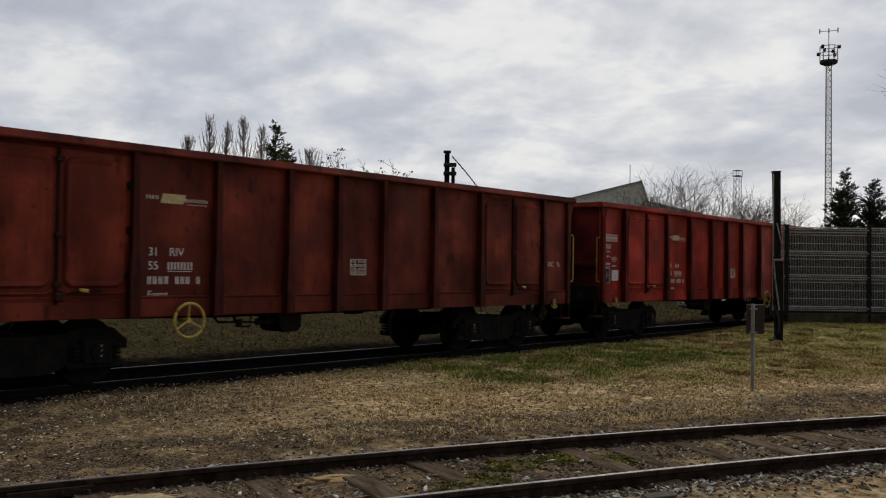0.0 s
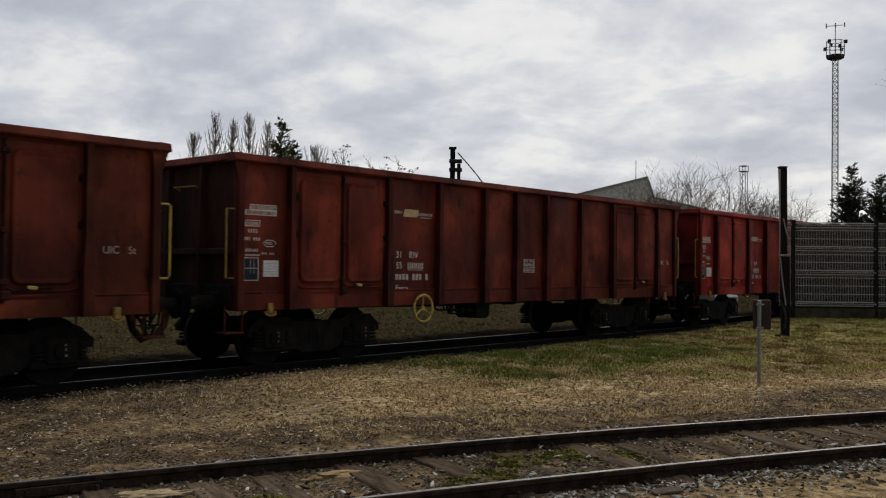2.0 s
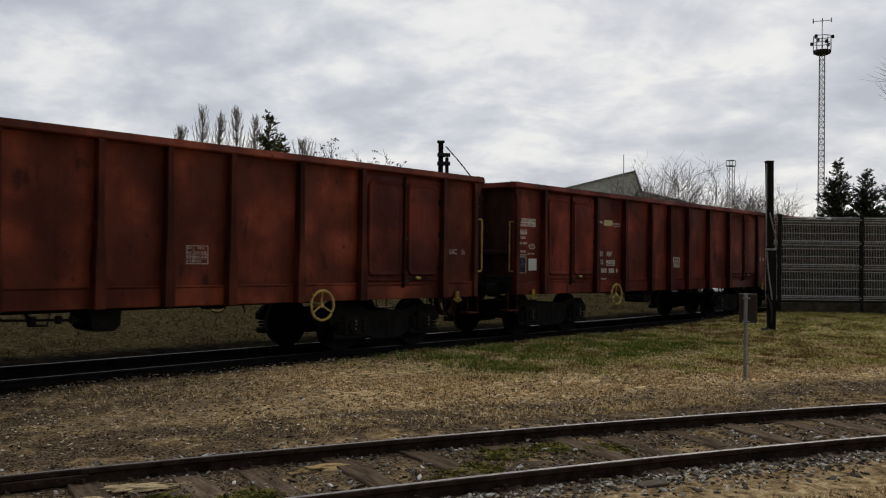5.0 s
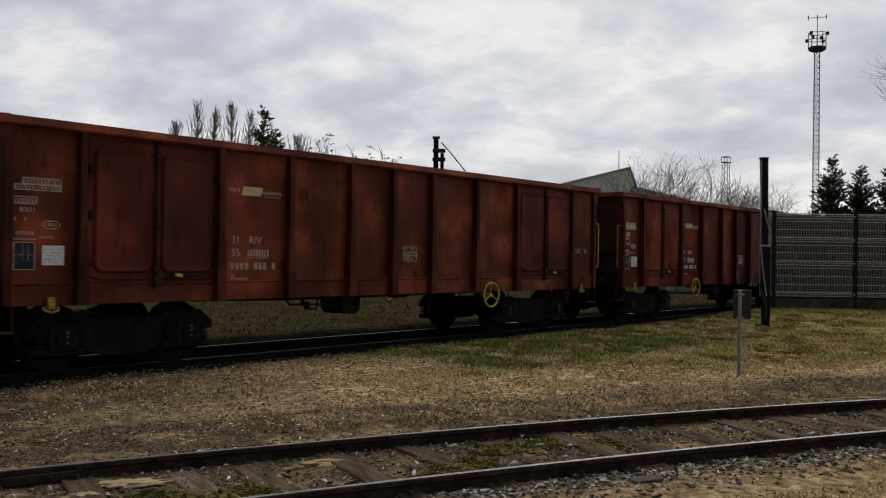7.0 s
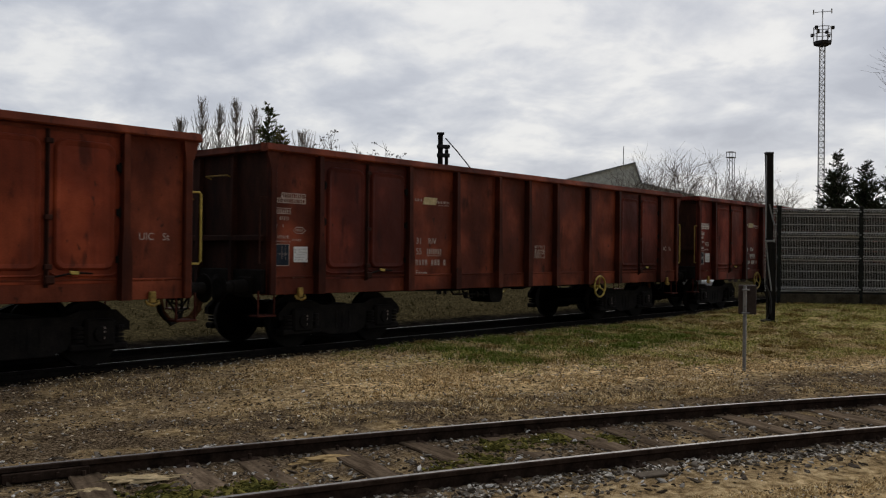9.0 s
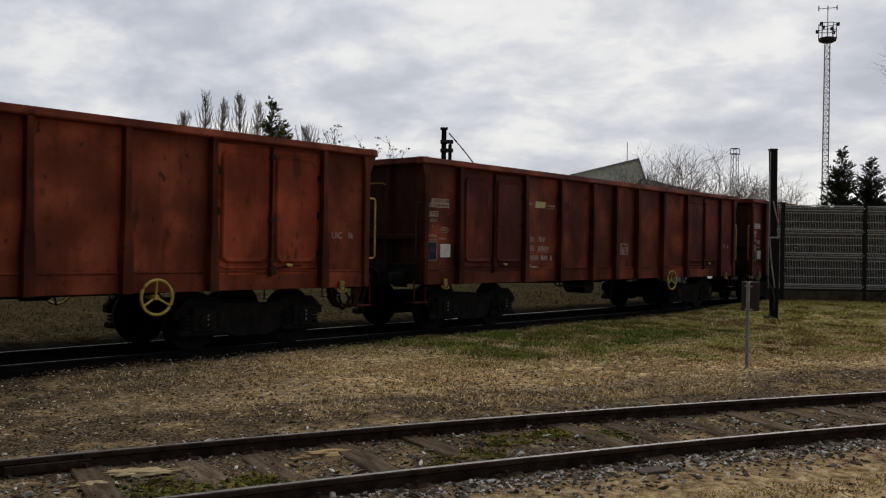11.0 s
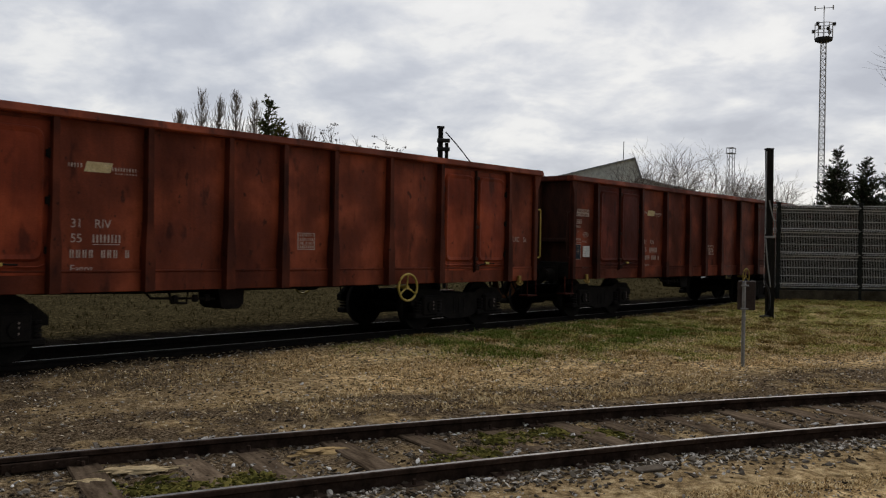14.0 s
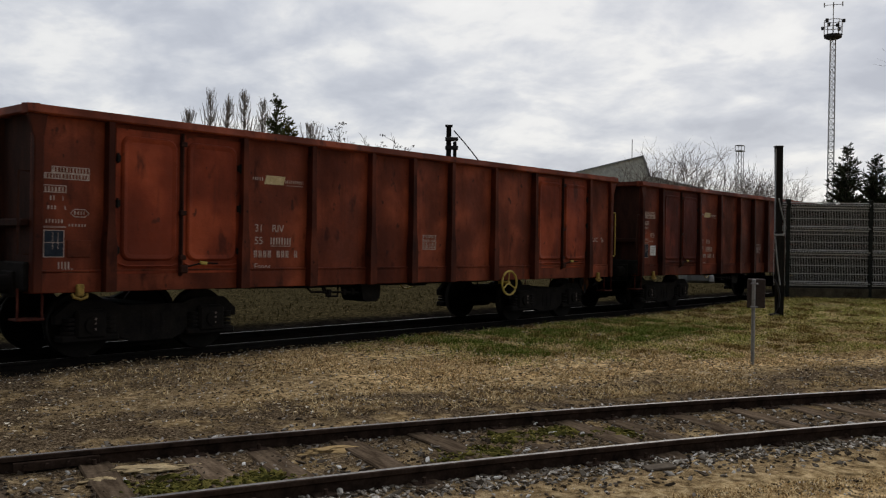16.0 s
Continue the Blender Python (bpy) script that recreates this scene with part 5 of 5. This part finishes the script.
def bare_tree(x, y, h, seed, spread=0.75, stems=1, material=None, label="bare leafless tree with fine branching twigs", r=None, depth=3, kids=3, thick=1.0):
    rnd = random.Random(seed)
    tree = tagged(empty("bare_tree", pose(x, y, -0.25)), label, "tree")
    vs, fs, tv, tf = [], [], [], []
    r = r or h * 0.014
    for s in range(stems):
        lean = Vector((rnd.gauss(0, 0.18), rnd.gauss(0, 0.18), 1)).normalized() if stems > 1 else Vector((rnd.gauss(0, 0.05), 0, 1)).normalized()
        base = Vector((rnd.gauss(0, 0.4), rnd.gauss(0, 0.4), 0)) if stems > 1 else Vector()
        fork = base + lean * h * 0.3
        twigs(tv, tf, base, fork, r * 1.6, r)
        for _ in range(3 if stems > 1 else 5):
            side = Vector((rnd.gauss(0, 1), rnd.gauss(0, 1), 0)).normalized()
            grow(vs, fs, fork - lean * h * rnd.uniform(0, 0.1), (lean + side * spread * rnd.uniform(0.1, 0.7)).normalized(), h * rnd.uniform(0.5, 0.66), r * 0.7, depth, rnd, spread, 0.06, kids)
    hi = max(v[2] for v in vs)
    vs = [(a * h / hi, b * h / hi, 0.3 * h + (c - 0.3 * h) * (0.7 * h) / (hi - 0.3 * h) if c > 0.3 * h else c) for a, b, c in vs]
    mesh_part("trunk", tv, tf, BARK, tree)
    mesh_part("crown", vs, fs, material or TWIG, tree)


def poplar(x, y, h, w, seed):
    """A slim upright poplar: many steep thin branches along one stem."""
    rnd = random.Random(seed)
    tree = tagged(empty("poplar", pose(x, y, -0.25)), "tall slender leafless poplar", "tree", "row of poplars")
    tv, tf, vs, fs = [], [], [], []
    twigs(tv, tf, Vector((0, 0, 0)), Vector((0, 0, h * 0.97)), h * 0.014, 0.03)
    for i in range(230):
        k = rnd.uniform(0.08, 0.95)
        a = rnd.uniform(0, 6.3)
        reach = w * 1.1 * min(1.0, 0.45 + k * 1.6) * (1 - k) ** 0.6 * rnd.uniform(0.3, 1)
        p = Vector((0, 0, h * k))
        m = p + Vector((math.cos(a) * reach * 0.7, math.sin(a) * reach * 0.7, reach * 0.9))
        q = m + Vector((math.cos(a) * reach * 0.3, math.sin(a) * reach * 0.3, reach * 1.5))
        q.z = min(q.z, h * (1.0 + rnd.uniform(-0.03, 0.01)))
        twigs(vs, fs, p, m, 0.05, 0.035)
        twigs(vs, fs, m, q, 0.035, 0.02)
        for _ in range(6):
            s = p.lerp(m, rnd.random()) if rnd.random() < 0.4 else m.lerp(q, rnd.random())
            twigs(vs, fs, s, s + Vector((rnd.gauss(0, 0.22), rnd.gauss(0, 0.22), rnd.uniform(0.25, 0.65))), 0.02, 0.012)
    mesh_part("trunk", tv, tf, BARK, tree)
    mesh_part("crown", vs, fs, BUD_TWIG, tree)


def conifer(x, y, h, w, seed, material, label):
    rnd = random.Random(seed)
    tree = tagged(empty("conifer", pose(x, y, -0.25)), label, "tree")
    tv, tf, vs, fs, nv, nf = [], [], [], [], [], []
    twigs(tv, tf, Vector((0, 0, 0)), Vector((0, 0, h)), h * 0.016, 0.02)
    z = h * 0.06
    while z < h * 0.985:
        k = 1 - z / h
        for j in range(8 if k > 0.15 else 4):
            a = rnd.uniform(0, 6.3)
            reach = w * (k ** 0.75) * rnd.uniform(0.55, 1.15) + 0.1
            d = Vector((math.cos(a), math.sin(a), rnd.uniform(0.15, 0.95)))
            p = Vector((0, 0, max(z + rnd.uniform(-0.35, 0.15), 0.2)))
            q = p + d * reach
            twigs(vs, fs, p, q, 0.03, 0.01)
            n = max(4, int(reach * 9))
            for i in range(n):
                c = p.lerp(q, (i + 1) / n)
                for _ in range(4):
                    s = 0.46 * (0.5 + rnd.random() * 0.7) * (0.6 + 0.4 * k)
                    o = (d * 0.7 + Vector((rnd.gauss(0, 0.6), rnd.gauss(0, 0.6), rnd.gauss(0.15, 0.4)))).normalized()
                    b = o.orthogonal().normalized() * s * 0.13
                    b.rotate(Matrix.Rotation(rnd.uniform(0, 6.3), 3, o))
                    i0 = len(nv)
                    nv += [tuple(c), tuple(c + o * s * 0.5 + b), tuple(c + o * s), tuple(c + o * s * 0.5 - b)]
                    nf.append((i0, i0 + 1, i0 + 2, i0 + 3))
        z += h * 0.022
    mesh_part("trunk", tv, tf, BARK, tree)
    tagged(mesh_part("branchwork", vs, fs, TWIG, tree), kind="stuff")
    mesh_part("crown", nv, nf, material, tree)


def seed_shrub(x, y, h, seed):
    """Tall bare stems that bend at the top and carry flat clusters of dry seeds."""
    rnd = random.Random(seed)
    tree = tagged(empty("bare_shrub", pose(x, y, -0.25)), "sparse leafless shrub with dry seed heads", "shrub")
    vs, fs, hv, hf = [], [], [], []
    for _ in range(7):
        a, top = rnd.uniform(0, 6.3), h * rnd.uniform(0.86, 1.0)
        out = Vector((math.cos(a), math.sin(a), 0))
        p = Vector((rnd.gauss(0, 0.25), rnd.gauss(0, 0.25), 0))
        for k in range(6):
            q = p + Vector((0, 0, top / 6)) + out * (0.05 + 0.05 * k) * rnd.uniform(0.5, 1.4)
            twigs(vs, fs, p, q, 0.04 - 0.005 * k, 0.035 - 0.005 * k)
            if k >= 4:
                for _ in range(3):
                    t = q + Vector((rnd.gauss(0, 0.3), rnd.gauss(0, 0.3), rnd.uniform(-0.05, 0.35)))
                    twigs(vs, fs, p.lerp(q, rnd.uniform(0.3, 1)), t, 0.014, 0.008)
                    if rnd.random() < 0.35:
                        for _ in range(6):
                            c = t + Vector((rnd.gauss(0, 0.09), rnd.gauss(0, 0.09), rnd.gauss(0, 0.035)))
                            i0, e = len(hv), rnd.uniform(0.025, 0.055)
                            hv += [tuple(c + Vector(d) * e) for d in ((1, 0, 0), (-0.5, 0.9, 0), (-0.5, -0.9, 0), (0, 0, 0.8), (0, 0, -0.8))]
                            hf += [(i0 + u, i0 + (u + 1) % 3, i0 + 3) for u in range(3)] + [(i0 + (u + 1) % 3, i0 + u, i0 + 4) for u in range(3)]
            p = q
    mesh_part("stem_crown", vs, fs, TWIG, tree)
    tagged(mesh_part("seed_heads", hv, hf, BARK, tree, "dry grey-brown seed heads"), kind="stuff")


def make_trees():
    for i, (x, y, top, w) in enumerate(((113.2, 174.4, 30.5, 1.6), (116.3, 170.9, 35.5, 1.45), (118.8, 168.0, 34.2, 1.3), (121.2, 165.3, 35.3, 1.4), (123.9, 162.2, 33.5, 1.3), (130.8, 154.2, 28.0, 1.9))):
        poplar(x * 0.7, y * 0.7, 1.494 + (top - 1.494) * 0.7 + 0.25, w * 2.3, 20 + i)
    conifer(36.6, 45.2, 9.4, 1.5, 7, NEEDLES_YELLOW, "low yellow-green conifer behind the line")
    conifer(37.76, 47.98, 11.4, 2.3, 1, NEEDLES_LIGHT, "loose-crowned green conifer behind the line")
    conifer(66.8, 20.98, 9.2, 2.1, 2, NEEDLES, "dense dark conifer behind the fence")
    conifer(68.2, 19.4, 8.5, 2.1, 3, NEEDLES, "dense dark conifer behind the fence")
    conifer(69.5, 18.0, 8.4, 2.1, 4, NEEDLES, "dense dark conifer behind the fence")
    for i, (x, y, h, s) in enumerate(((55.6, 28.6, 9.4, 3), (56.6, 27.2, 9.0, 2), (57.4, 25.5, 8.7, 3), (58.6, 24.2, 8.0, 3), (59.8, 22.8, 7.6, 3), (54.3, 29.6, 7.6, 2), (58.0, 24.8, 7.2, 3))):
        bare_tree(x, y, h, 40 + i, 0.85, s, TWIG if i % 2 else BUD_TWIG, r=0.10, depth=3, kids=2)
    for i, (x, y, h) in enumerate(((35.4, 40.2, 7.9), (36.2, 39.3, 8.6), (36.7, 38.5, 7.7), (37.5, 37.6, 8.0), (38.3, 36.8, 7.5))):
        seed_shrub(x, y, h, 60 + i)
    bare_tree(37.3, 5.9, 11.5, 81, 0.3, 1, TWIG, r=0.1)
    for i in range(12):
        bare_tree(84 + i * 2.2, 62 - i * 2.4, 7.5 + (i % 3), 90 + i, 0.7, 2, BUD_TWIG, "distant leafless tree beyond the yard", 0.05, 2, 3)


def make_far_yard():
    """Low sheeting and materials that show under the wagons across the line."""
    heap = tagged(empty("covered_stack", pose(42.5, 20.6, ground_z(42.5, 20.6), 0, 0, -30)), "low stack under grey and pale sheeting across the line", "stack")
    part("sheet", box(bmesh.new(), (0, 0, 0.35), (1.3, 1.0, 0.7), 0.12), DULL_SHEET, heap)
    part("pale_sheet", box(bmesh.new(), (1.2, -0.2, 0.22), (1.3, 1.0, 0.45), 0.1), PALE_SHEET, heap)


make_fence()
make_posts()
make_tower()
make_hall()
make_trees()
make_far_yard()
make_litter()


def motions():
    times = [0.2 * k for k in range(81)]
    for x, (wagon, sets) in TRAIN:
        walk(wagon, [(t, pose(x + rolled(t), LINE_Y, 0)) for t in times])
        for ws in sets:
            at = ws.location.copy()
            walk(ws, [(t, pose(at.x, at.y, at.z, 0, math.degrees(rolled(t) / 0.46) + 20 * x, 0)) for t in times])


motions()
